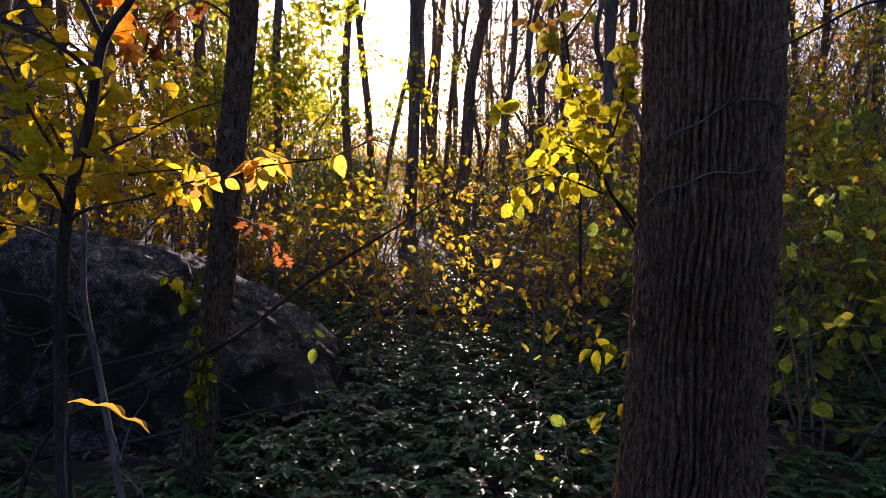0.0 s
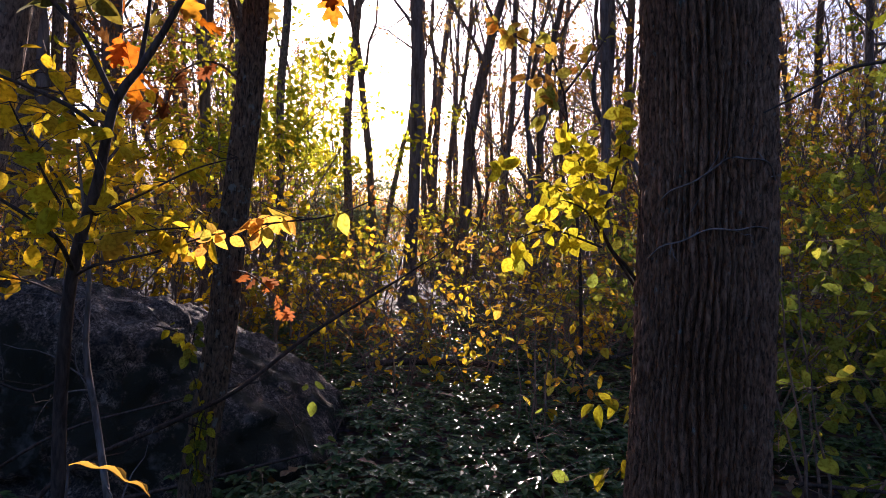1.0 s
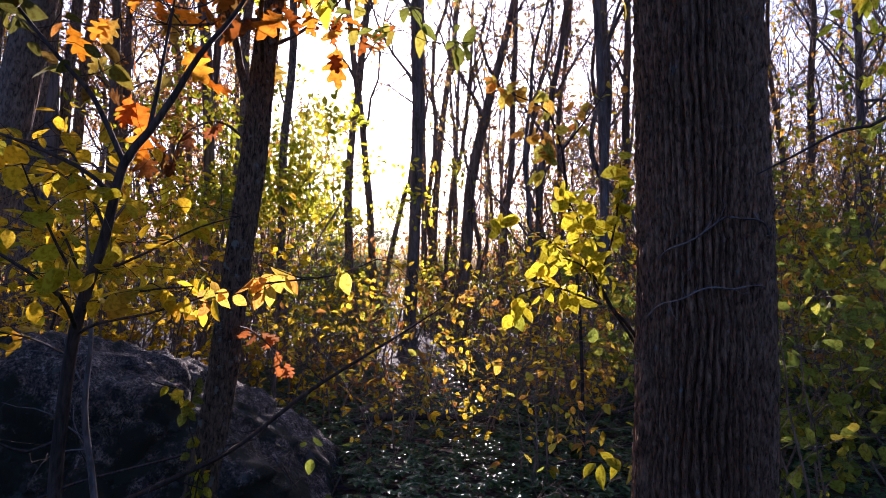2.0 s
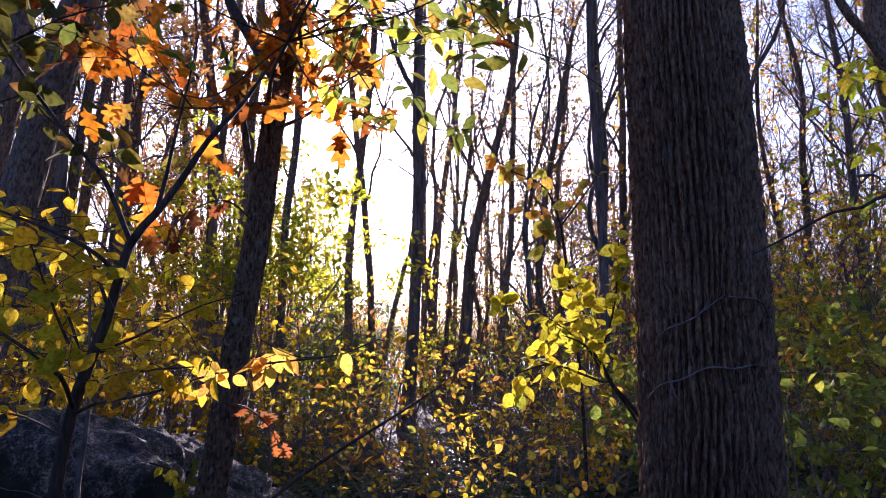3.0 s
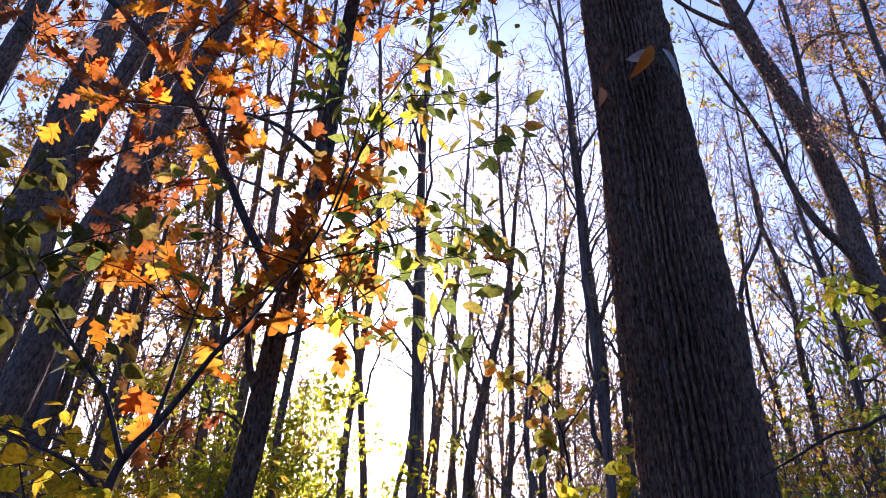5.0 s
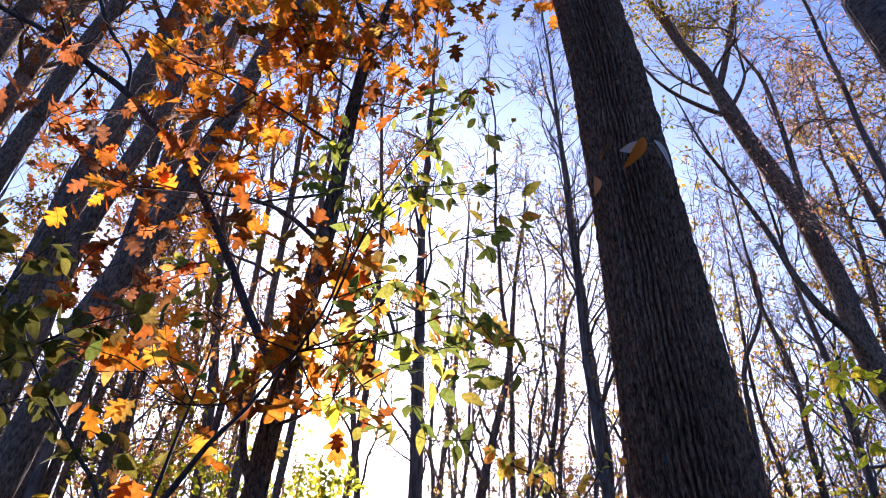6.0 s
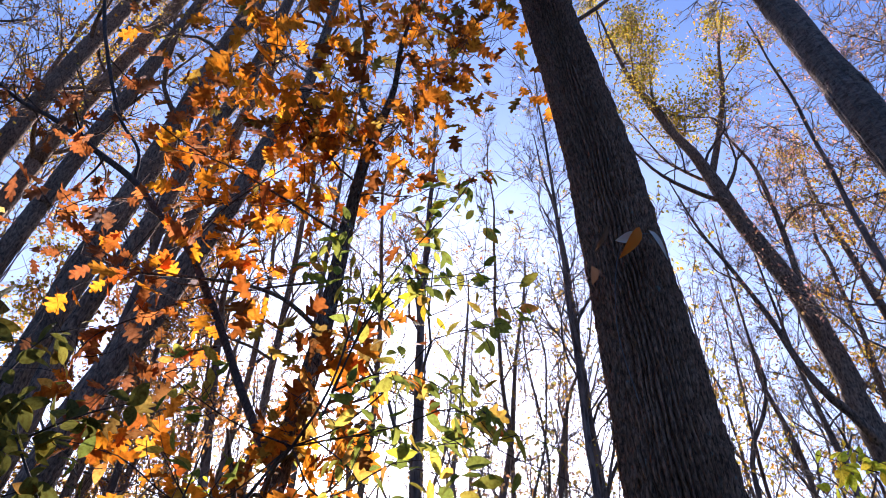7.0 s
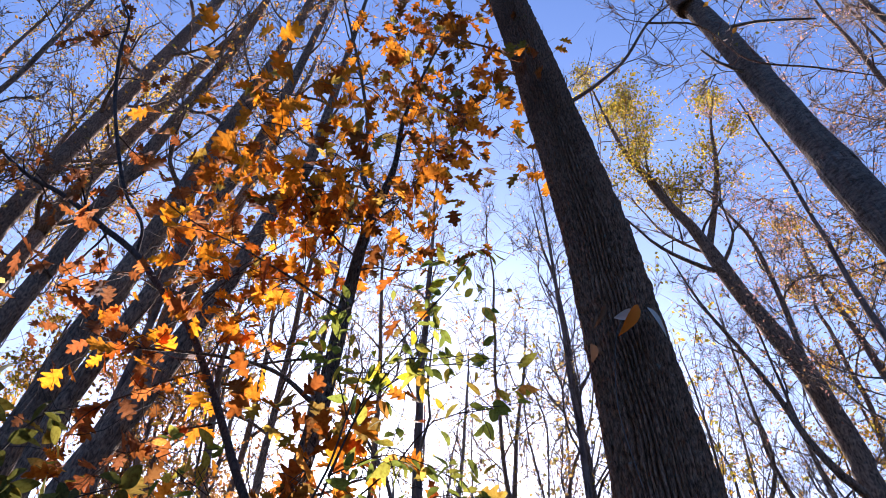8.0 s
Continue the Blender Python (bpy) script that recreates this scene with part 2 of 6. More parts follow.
def smooth_path(points, step):
    """Even samples along a Catmull-Rom curve through control points of any width."""
    p = np.array(points, float)
    if len(p) == 2:
        p = np.array([p[0], (p[0] + p[1]) / 2, p[1]])
    q = np.vstack([2 * p[0] - p[1], p, 2 * p[-1] - p[-2]])
    out = []
    for i in range(1, len(q) - 2):
        n = max(1, int(np.linalg.norm(q[i + 1][:3] - q[i][:3]) / step))
        for u in np.arange(n) / n:
            a, b, c, d = q[i - 1:i + 3]
            out.append(0.5 * (2 * b + (c - a) * u + (2 * a - 5 * b + 4 * c - d) * u * u + (3 * b - a - 3 * c + d) * u ** 3))
    out.append(p[-1])
    out = np.array(out)
    if out.shape[1] > 3:
        out[:, 3] = np.maximum(out[:, 3], 0.0008)
    return out


def tubes(strands, most=14, thin=0.006):
    """Tapered round strands (n x 4: place and radius) as one set of verts and quads."""
    vs, fs, k = [], [], 0
    for s in strands:
        s = np.asarray(s, float)
        p, r = s[:, :3], s[:, 3]
        sides = 14 if r[0] > 0.06 else 8 if r[0] > 0.02 else 5 if r[0] > thin else 3
        sides = min(sides, most)
        t = np.gradient(p, axis=0)
        t /= np.linalg.norm(t, axis=1)[:, None] + 1e-9
        ref = np.array((0.93, 0.31, 0.2)) if abs(t[0, 0]) < 0.75 else np.array((0.1, 0.2, 0.97))
        a = np.cross(t, ref)
        a /= np.linalg.norm(a, axis=1)[:, None] + 1e-9
        b = np.cross(t, a)
        w = np.arange(sides) / sides * 2 * np.pi
        ring = p[:, None] + r[:, None, None] * (a[:, None] * np.cos(w)[None, :, None] + b[:, None] * np.sin(w)[None, :, None])
        n = len(p)
        i, j = np.meshgrid(np.arange(n - 1), np.arange(sides), indexing="ij")
        j2 = (j + 1) % sides
        fs.append(np.stack([k + i * sides + j, k + i * sides + j2, k + (i + 1) * sides + j2, k + (i + 1) * sides + j], -1).reshape(-1, 4))
        vs.append(ring.reshape(-1, 3))
        k += n * sides
    return np.vstack(vs), np.vstack(fs)


def grow(rng, start, way, length, r0, segs, wobble, lift):
    p, d = Vector(start), Vector(way).normalized()
    out = [(*p, r0)]
    for i in range(segs):
        d = (d + Vector((rng.gauss(0, wobble), rng.gauss(0, wobble), rng.gauss(0, wobble) + lift))).normalized()
        p = p + d * (length / segs)
        out.append((*p, max(0.0012, r0 * (1 - 0.85 * (i + 1) / segs))))
    return np.array(out)


def branched(rng, axis, lo, hi, n, length, levels=3, rise=0.7, thick=0.4, wobble=0.19, side=6, fine=4, least=0.002):
    """Limbs, boughs and twigs off a stem between two shares of its length. Returns strands and twig places with their ways."""
    strands, tips = [], []
    turn = rng.uniform(0, 6.28)
    for i in range(n):
        u = lo + (hi - lo) * (i + rng.random()) / n
        k = min(len(axis) - 2, int(u * (len(axis) - 1)))
        turn += 2.4 + rng.gauss(0, 0.4)
        up = rise + rng.gauss(0, 0.25)
        size = length * rng.uniform(0.6, 1.15) * (1.15 - 0.6 * (u - lo) / max(0.01, hi - lo))
        limb = grow(rng, axis[k][:3], (math.cos(turn), math.sin(turn), up), size, max(0.004, axis[k][3] * thick * rng.uniform(0.6, 1)), 8, wobble, 0.06)
        strands.append(limb)
        for _ in range(side if levels > 1 else 0):
            j = rng.randint(2, 7)
            d = Vector(limb[j][:3] - limb[j - 1][:3]).normalized()
            d = (d + Vector((rng.gauss(0, 0.65), rng.gauss(0, 0.65), rng.gauss(0.05, 0.5)))).normalized()
            bough = grow(rng, limb[j][:3], d, size * rng.uniform(0.28, 0.5), max(least * 1.5, limb[j][3] * 0.6), 5, wobble, 0.05)
            strands.append(bough)
            for _ in range(fine if levels > 2 else 0):
                q = rng.randint(1, 5)
                d2 = Vector(bough[q][:3] - bough[q - 1][:3]).normalized()
                d2 = (d2 + Vector((rng.gauss(0, 0.6), rng.gauss(0, 0.6), rng.gauss(0.1, 0.5)))).normalized()
                twig = grow(rng, bough[q][:3], d2, size * rng.uniform(0.12, 0.24), max(least, bough[q][3] * 0.55), 3, wobble, 0.02)
                strands.append(twig)
                tips += [(twig[m][:3], d2) for m in (1, 2, 3)]
            if levels == 2:
                tips += [(bough[m][:3], d) for m in (1, 2, 3, 4, 5)]
        if levels == 1:
            tips += [(limb[m][:3], Vector(limb[m][:3] - limb[m - 1][:3]).normalized()) for m in range(2, 9)]
    return strands, tips


# leaf outlines: unit length along y, folded on the midrib
def leaf_shape(segs, wide, lobes=0, fold=0.28, curl=0.15):
    ys = np.linspace(0, 1, segs + 1)
    if lobes:
        w = wide * np.sin(np.pi * np.clip(ys, 0.04, 0.97)) ** 0.6 * (0.62 + 0.42 * np.cos(ys * lobes * 2 * np.pi + 2.6))
    else:
        w = wide * np.sin(np.pi * ys ** 0.82) ** 0.85
    w[0], w[-1] = 0.012, 0.006
    z = -curl * ys ** 2
    mid = np.stack([ys * 0, ys, z], 1)
    push = 0.06 if lobes else 0.0
    left = np.stack([-w, ys + push * (w / wide), z + fold * w], 1)
    right = np.stack([w, ys + push * (w / wide), z + fold * w], 1)
    v = np.vstack([left, mid, right])
    n = segs + 1
    i = np.arange(segs)
    f = np.vstack([np.stack([i, n + i, n + i + 1, i + 1], 1), np.stack([n + i, 2 * n + i, 2 * n + i + 1, n + i + 1], 1)])
    return v, f


def lobed_leaf(rows, fold=0.15, curl=0.2):
    """A leaf with deep lobes: rows of half width and height up the midrib."""
    w, ys = np.array(rows).T
    z = -curl * ys ** 2
    n, i = len(w), np.arange(len(w) - 1)
    v = np.vstack([np.stack([-w, ys, z + fold * w], 1), np.stack([w * 0, np.maximum(ys - 0.45 * w, 0), z], 1), np.stack([w, ys + 0.02, z + fold * w], 1)])
    return v, np.vstack([np.stack([i, n + i, n + i + 1, i + 1], 1), np.stack([n + i, 2 * n + i, 2 * n + i + 1, n + i + 1], 1)])


OAK_ROWS = [(0.01, 0.0), (0.04, 0.12), (0.21, 0.24), (0.24, 0.31), (0.12, 0.36), (0.36, 0.53), (0.36, 0.61), (0.15, 0.59), (0.29, 0.79), (0.26, 0.87), (0.11, 0.82), (0.1, 0.95), (0.005, 1.0)]
OVATE, OVATE_FLAT, OVAL, OAK_LEAF = leaf_shape(6, 0.3), leaf_shape(6, 0.33, 0, 0.08, 0.05), leaf_shape(6, 0.22, 0, 0.2, 0.25), lobed_leaf(OAK_ROWS)
BROAD = leaf_shape(6, 0.38, 0, 0.14, 0.14)
SMALL_OAK = leaf_shape(6, 0.34, 2, 0.2, 0.2)


def folded_leaf(wide, fold, curl):
    """Six-cornered small leaf of two folded faces."""
    v = np.array([(0, 0, 0), (-wide, 0.34, fold * wide), (-wide * 0.8, 0.7, fold * wide - curl * 0.5), (0, 1, -curl), (wide * 0.8, 0.7, fold * wide - curl * 0.5), (wide, 0.34, fold * wide)])
    return v, np.array([(0, 3, 2, 1), (0, 5, 4, 3)])


SMALL, COVER = folded_leaf(0.3, 0.3, 0.15), folded_leaf(0.29, 0.25, 0.25)
TINY = np.array([(0, 0, 0), (-0.32, 0.45, 0.08), (0, 1, -0.1), (0.32, 0.45, 0.08)]), np.array([(0, 2, 1), (0, 3, 2)])


def leaf_turns(rng, ways, droop=0.5, flat=0.6):
    """Rotations (n x 3 x 3) of leaves that leave their twigs sideways, hang a little and face mostly up."""
    n = len(ways)
    g = np.random.RandomState(rng.randint(0, 10 ** 6))
    y = np.array([tuple(w) for w in ways]) * 0.6 + g.normal(0, 0.6, (n, 3)) + np.array((0, 0, -droop))
    y /= np.linalg.norm(y, axis=1)[:, None]
    z = np.array((0, 0, flat)) + g.normal(0, 0.6, (n, 3))
    x = np.cross(y, z)
    x /= np.linalg.norm(x, axis=1)[:, None] + 1e-9
    z = np.cross(x, y)
    return np.stack([x, y, z], -1)


def scatter(shape, places, turns, sizes):
    v, f = shape
    places, sizes = np.asarray(places, float), np.asarray(sizes, float)
    verts = np.einsum("nij,kj->nki", turns, v) * sizes[:, None, None] + places[:, None]
    faces = f[None] + (np.arange(len(places)) * len(v))[:, None, None]
    return verts.reshape(-1, 3), faces.reshape(-1, f.shape[1])


def foliage(rng, name, parent, shape, mat, tips, count, size, droop=0.5, flat=0.6, spread=0.03, label=""):
    """All small leaves of one crown in one mesh."""
    picks = [tips[rng.randrange(len(tips))] for _ in range(count)]
    places = np.array([tuple(p) for p, _ in picks]) + np.random.RandomState(rng.randint(0, 10 ** 6)).normal(0, spread, (count, 3))
    turns = leaf_turns(rng, [d for _, d in picks], droop, flat)
    v, f = scatter(shape, places - np.array(parent.location), turns, [size * rng.uniform(0.6, 1.2) for _ in picks])
    return tagged(link_mesh(name, v, f, mat, parent, label), kind="stuff")


leaf_data = {}


def leaf_pieces(rng, parent, shape_name, shape, mat, spots, size, droop=0.5, flat=0.6, limit=300, hosts=()):
    """Single leaves as parts that share one mesh."""
    key = (shape_name, mat.name)
    if key not in leaf_data:
        me = bpy.data.meshes.new(shape_name)
        me.from_pydata([tuple(q) for q in shape[0]], [], [tuple(int(i) for i in q) for q in shape[1]])
        me.polygons.foreach_set("use_smooth", [True] * len(me.polygons))
        me.materials.append(mat)
        leaf_data[key] = me
    spots = spots[:limit]
    if not spots:
        return
    turns = leaf_turns(rng, [d for _, d in spots], droop, flat)
    base = np.array(parent.location)
    for (p, _), t in zip(spots, turns):
        ob = new("leaf", leaf_data[key])
        s = size * rng.uniform(0.65, 1.2)
        ob.parent = parent
        if hosts:
            ob.parent = min(hosts, key=lambda h: float(np.min(np.sum((h[1][:, :3] - np.array(tuple(p))) ** 2, axis=1))))[0]
        ob.matrix_basis = Matrix.LocRotScale(Vector(np.array(tuple(p)) - base), Matrix(t.tolist()).to_quaternion(), (s * rng.uniform(0.85, 1.15), s, s))


def along(rng, strands, count, start=0.25):
    """Places and ways for leaves along thin strands."""
    out = []
    lens = [float(np.linalg.norm(np.diff(s[:, :3], axis=0), axis=1).sum()) for s in strands]
    for _ in range(count):
        s = rng.choices(strands, lens)[0]
        u = rng.uniform(start, 1) * (len(s) - 1)
        k = min(len(s) - 2, int(u))
        p = s[k][:3] + (s[k + 1][:3] - s[k][:3]) * (u - k)
        d = Vector(s[k + 1][:3] - s[k][:3]).normalized()
        out.append((p + np.array([rng.gauss(0, 0.012) for _ in range(3)]), d))
    return out


def strands_part(name, strands, mat, parent, label="", most=14, thin=0.006):
    v, f = tubes(strands, most, thin)
    return link_mesh(name, v - np.array(parent.location), f, mat, parent, label)


# ---- ground ----
def ground_height(x, y):
    near = math.exp(-((x - 0.5) ** 2 + (y - 3) ** 2) / 60)
    return 0.05 * noise.noise(Vector((x * 0.35, y * 0.35, 0))) + (1 - near) * 0.5 * noise.noise(Vector((x * 0.06, y * 0.06, 3)))


def build_ground():
    n = 130
    u = np.linspace(-1, 1, n)
    c = np.sign(u) * (np.abs(u) ** 3.2) * 600 + u * 9
    v = [(x, y, ground_height(x, y) if abs(x) < 80 and abs(y) < 80 else 0) for y in c + 4 for x in c]
    i, j = np.meshgrid(np.arange(n - 1), np.arange(n - 1), indexing="ij")
    a = (i * n + j).ravel()
    ob = link_mesh("ground", v, np.stack([a, a + 1, a + n + 1, a + n], 1), ground_material())
    tagged(ob, "brown forest floor of soil and old leaves", "ground", kind="structure")


build_ground()


# ---- boulder ----
def build_boulder():
    bm = bmesh.new()
    bmesh.ops.create_icosphere(bm, subdivisions=6, radius=1)
    planes = [((0.05, 0.12, 1), 0.93), ((0.405, 0.05, 0.914), 0.96), ((0.598, 0.05, 0.8), 1.02), ((0.78, -0.02, 0.62), 1.22), ((0.97, 0.1, 0.1), 1.6), ((-0.06, -0.98, 0.16), 0.68), ((0.3, -0.9, 0.34), 0.9), ((0.14, -0.72, 0.68), 0.95),
              ((-0.9, -0.3, 0.3), 1.75), ((0, 0.95, 0.3), 0.85), ((0.4, -0.75, -0.45), 0.95), ((-0.4, -0.65, 0.68), 1.02), ((0, 0, -1), 0.5)]
    planes = [(Vector(n).normalized(), d) for n, d in planes]
    for v in bm.verts:
        d = v.co.normalized()
        near = [dist / d.dot(n) for n, dist in planes if d.dot(n) > 0.05]
        r = sum(q ** -18 for q in near) ** (-1 / 18)
        p = d * r
        r += 0.08 * noise.fractal(p * 1.6, 0.75, 2.1, 7) + 0.045 * noise.noise(p * 5) + 0.034 * noise.noise(p * 11) + 0.02 * noise.noise(p * 26) - 0.09 * max(0, 0.12 - abs(noise.noise(p * 1.7 + Vector((4, 2, 7))))) / 0.12
        v.co = d * r
    me = bpy.data.meshes.new("boulder")
    bm.to_mesh(me)
    bm.free()
    me.polygons.foreach_set("use_smooth", [True] * len(me.polygons))
    me.materials.append(rock_material())
    ob = new("boulder", me)
    ob.location = (-2.2, 3.75, 0.1)
    tagged(ob, "large grey granite boulder with dark moss patches", "rock")


build_boulder()


# ---- trees ----
def to_ground(axis):
    """Control points carried down to the soil."""
    a = [tuple(q) for q in axis]
    (x0, y0, z0, r0), (x1, y1, z1, r1) = a[0], a[-1]
    k = (z0 + 0.15) / max(1.0, z1 - z0)
    base = (x0 - (x1 - x0) * k * 0.8, y0, -0.15, r0 * (1.12 + 0.02 * z0))
    return [base] + a


def flared(path, extra=0.6, height=0.5):
    p = path.copy()
    p[:, 3] *= 1 + extra * np.exp(-np.maximum(p[:, 2], 0) / height)
    return p


def ridged_trunk(name, path, ridges, fine, depth, plate, bark, parent):
    """A trunk whose bark stands in long, wandering ridges that part and join."""
    n, around = len(path), ridges * fine
    w = np.arange(around) / around * 2 * np.pi
    v = np.zeros((n, around, 3))
    for i in range(n):
        x, y, z, r = path[i]
        for j in range(around):
            cx, cy = math.cos(w[j]), math.sin(w[j])
            q = Vector((cx * 2.2, cy * 2.2, z / plate * 0.35))
            shift = 0.9 * noise.noise(q) + 0.45 * noise.noise(Vector((cx * 6, cy * 6, z / plate))) + 0.16 * noise.noise(Vector((cx * 14, cy * 14, z * 28)))
            u = (w[j] * ridges / (2 * math.pi) + shift) % 1.0
            tall = 1 - abs(2 * u - 1) ** 3.0
            join = noise.noise(Vector((cx * 11, cy * 11, z / plate * 0.8 + 20)))
            tall = max(tall, min(0.8, 3.0 * (join - 0.24))) if join > 0 else tall * (1 + 0.35 * join)
            gap = noise.noise(Vector((cx * 16, cy * 16, z / plate * 2.6 + 50)))
            tall -= 0.5 * max(0.0, 0.12 - abs(gap)) / 0.12
            rough = noise.noise(Vector((cx * r * 90, cy * r * 90, z * 45)))
            lump = noise.noise(Vector((cx * 1.2, cy * 1.2, z * 1.1)))
            rr = r + depth * (tall - 0.7 + 0.2 * rough) + 0.035 * r * lump
            v[i, j] = (x + cx * rr, y + cy * rr, z)
    i, j = np.meshgrid(np.arange(n - 1), np.arange(around), indexing="ij")
    j2 = (j + 1) % around
    f = np.stack([i * around + j, i * around + j2, (i + 1) * around + j2, (i + 1) * around + j], -1).reshape(-1, 4)
    return link_mesh(name, v.reshape(-1, 3) - np.array(parent.location), f, bark, parent), path


def furrowed_trunk(name, ctrl, ridges, fine, step, depth, bark, parent, flare=0.5, plate=0.16):
    return ridged_trunk(name, flared(smooth_path(ctrl, step), flare, 0.35), ridges, fine, depth, plate, bark, parent)


def forest_tree(name, axis, top, limbs, label, category, bark, leaf_mat=None, leaves=0, leaf_size=0.1, lo=0.45, length=2.2, seed=1, levels=3, rise=0.8,
                shape=TINY, extra=(), group="trees of the wood", thick=0.4, side=6, fine=4, bend=0.05, above=0.0, clumps=0, least=0.0055, furrow=None, spread=0.05):
    rng = random.Random(seed)
    ctrl = to_ground(axis)
    (x0, y0, z0, r0), (x1, y1, z1, r1) = ctrl[-2], ctrl[-1]
    if top > z1:
        k = (top - z1) / max(0.5, z1 - z0)
        k = min(k, 2.2)
        ctrl.append((x1 + (x1 - x0) * k * 0.5, y1, top, max(0.012, r1 * 0.35)))
    path = flared(smooth_path(ctrl, 0.1 if furrow else 0.3))
    for q in path:
        s = Vector((q[0], q[1], q[2] * 0.7 + seed))
        sway = bend * min(1.0, max(0.0, q[2]) / 3)
        q[0] += sway * noise.noise(s) + 3 * sway * noise.noise(s * 0.3 + Vector((0, 7, 0)))
        q[1] += 3 * sway * noise.noise(s * 0.3 + Vector((5, 0, 2)))
        q[3] *= 1 + 0.08 * noise.noise(s * 2.3)
    t = thing(name, (ctrl[0][0], ctrl[0][1], 0), label, category, group)
    if furrow:
        ridged_trunk("trunk", path, *furrow, bark, t)
    else:
        strands_part("trunk", [path], bark, t)
    bs, tips = branched(rng, path, lo, 0.99, limbs, length, levels, rise, thick, side=side, fine=fine, least=least)
    for e in extra:
        es = smooth_path(e, 0.2)
        bs.append(es)
        b2, t2 = branched(rng, es, 0.25, 1.0, 5, length * 0.55, 3, rise, 0.5, side=6, fine=5, least=least)
        bs += b2
        tips += t2
    tagged(strands_part("crown", bs, bark, t, most=5 if bark is GREY_BARK else 4, thin=0.016 if bark is GREY_BARK else 0.035), kind="stuff")
    tips = [q for k, q in enumerate(tips) if q[0][2] > above and (not clumps or (k // 24 * 7) % clumps == 0)]
    if leaves and leaf_mat:
        foliage(rng, "foliage", t, shape, leaf_mat, tips, leaves, leaf_size, 0.5, 0.4, spread)
    return t


# big oak close to the camera
def build_big_oak():
    rng = random.Random(11)
    t = thing("oak_tree", (0.78, 2.0, 0), "thick oak with deeply furrowed grey-brown bark", "tree")
    ctrl = [(0.77, 2.0, -0.15, 0.212), (0.79, 2.0, 0.36, 0.199), (0.803, 2.0, 1.12, 0.193), (0.80, 2.0, 1.83, 0.188), (0.78, 2.0, 2.5, 0.176), (0.765, 2.0, 2.97, 0.168),
            (0.745, 2.0, 3.5, 0.16), (0.70, 2.0, 4.2, 0.149), (0.46, 2.0, 6.43, 0.128), (0.22, 2.05, 8.2, 0.107)]
    furrowed_trunk("trunk", ctrl, 58, 8, 0.024, 0.042, OAK_BARK, t, 0.2, 0.13)
    upper = smooth_path([(0.22, 2.05, 8.15, 0.107), (0.0, 2.2, 10.5, 0.085), (0.1, 2.4, 13, 0.055), (0.0, 2.4, 15.5, 0.02)], 0.25)
    strands_part("upper_trunk", [upper], OAK_BARK, t)
    bs, tips = branched(rng, upper, 0.2, 1.0, 10, 2.4, 3, 0.6, 0.45)
    side_limb = smooth_path([(0.62, 2.03, 5.1, 0.017), (0.73, 2.05, 5.21, 0.015), (1.03, 2.15, 5.67, 0.014), (1.37, 2.3, 6.33, 0.013), (1.75, 2.4, 7.2, 0.012), (2.11, 2.5, 7.84, 0.008)], 0.12)
    far_limb = smooth_path([(1.75, 2.4, 7.2, 0.011), (2.27, 2.48, 7.34, 0.01), (2.5, 2.45, 6.64, 0.009), (2.96, 2.4, 6.43, 0.008), (3.4, 2.35, 6.2, 0.004)], 0.12)
    left_limb = smooth_path([(0.55, 1.98, 5.6, 0.012), (0.3, 1.95, 5.75, 0.009), (0.0, 1.9, 5.8, 0.006), (-0.3, 1.9, 5.9, 0.003)], 0.1)
    b2, _ = branched(rng, side_limb, 0.15, 1.0, 9, 1.1, 3, 0.4, 0.5, fine=3, least=0.003)
    b3, _ = branched(rng, far_limb, 0.1, 1.0, 7, 0.7, 2, 0.2, 0.6, side=4, least=0.003)
    tagged(strands_part("crown", bs + [side_limb, far_limb, left_limb] + b2 + b3, OAK_BARK, t), kind="stuff")
    foliage(rng, "foliage", t, SMALL_OAK, rust_leaves, [q for q in tips if q[0][2] > 12.0], 300, 0.1)
    return t


build_big_oak()


def build_vine(name, points, r, label):
    rng = random.Random(int(points[0][2] * 100))
    t = thing(name, points[0][:3], label, "vine", "vines on the oak")
    path = smooth_path([(*p, r) for p in points], 0.02)
    path[:, 2] += 0.006 * np.sin(np.arange(len(path)) * 0.9)
    runs = [path]
    for _ in range(4):
        k = rng.randrange(3, len(path) - 2)
        runs.append(grow(rng, path[k][:3], (rng.gauss(0, 1), -0.15, rng.gauss(0.2, 0.5)), rng.uniform(0.05, 0.14), r * 0.6, 5, 0.3, 0.0))
    strands_part("stem", runs[:1], GREY_TWIG, t)
    tagged(strands_part("twig_growth", runs[1:], GREY_TWIG, t), kind="stuff")


build_vine("vine", [(0.605, 1.917, 1.29), (0.636, 1.857, 1.33), (0.698, 1.808, 1.36), (0.781, 1.790, 1.38), (0.906, 1.815, 1.38)], 0.003, "thin grey vine clinging to the oak trunk")
build_vine("vine", [(0.626, 1.886, 1.46), (0.667, 1.824, 1.50), (0.740, 1.792, 1.54), (0.802, 1.789, 1.58), (0.906, 1.818, 1.56), (0.957, 1.865, 1.50)], 0.003, "thin grey vine clinging to the oak trunk")


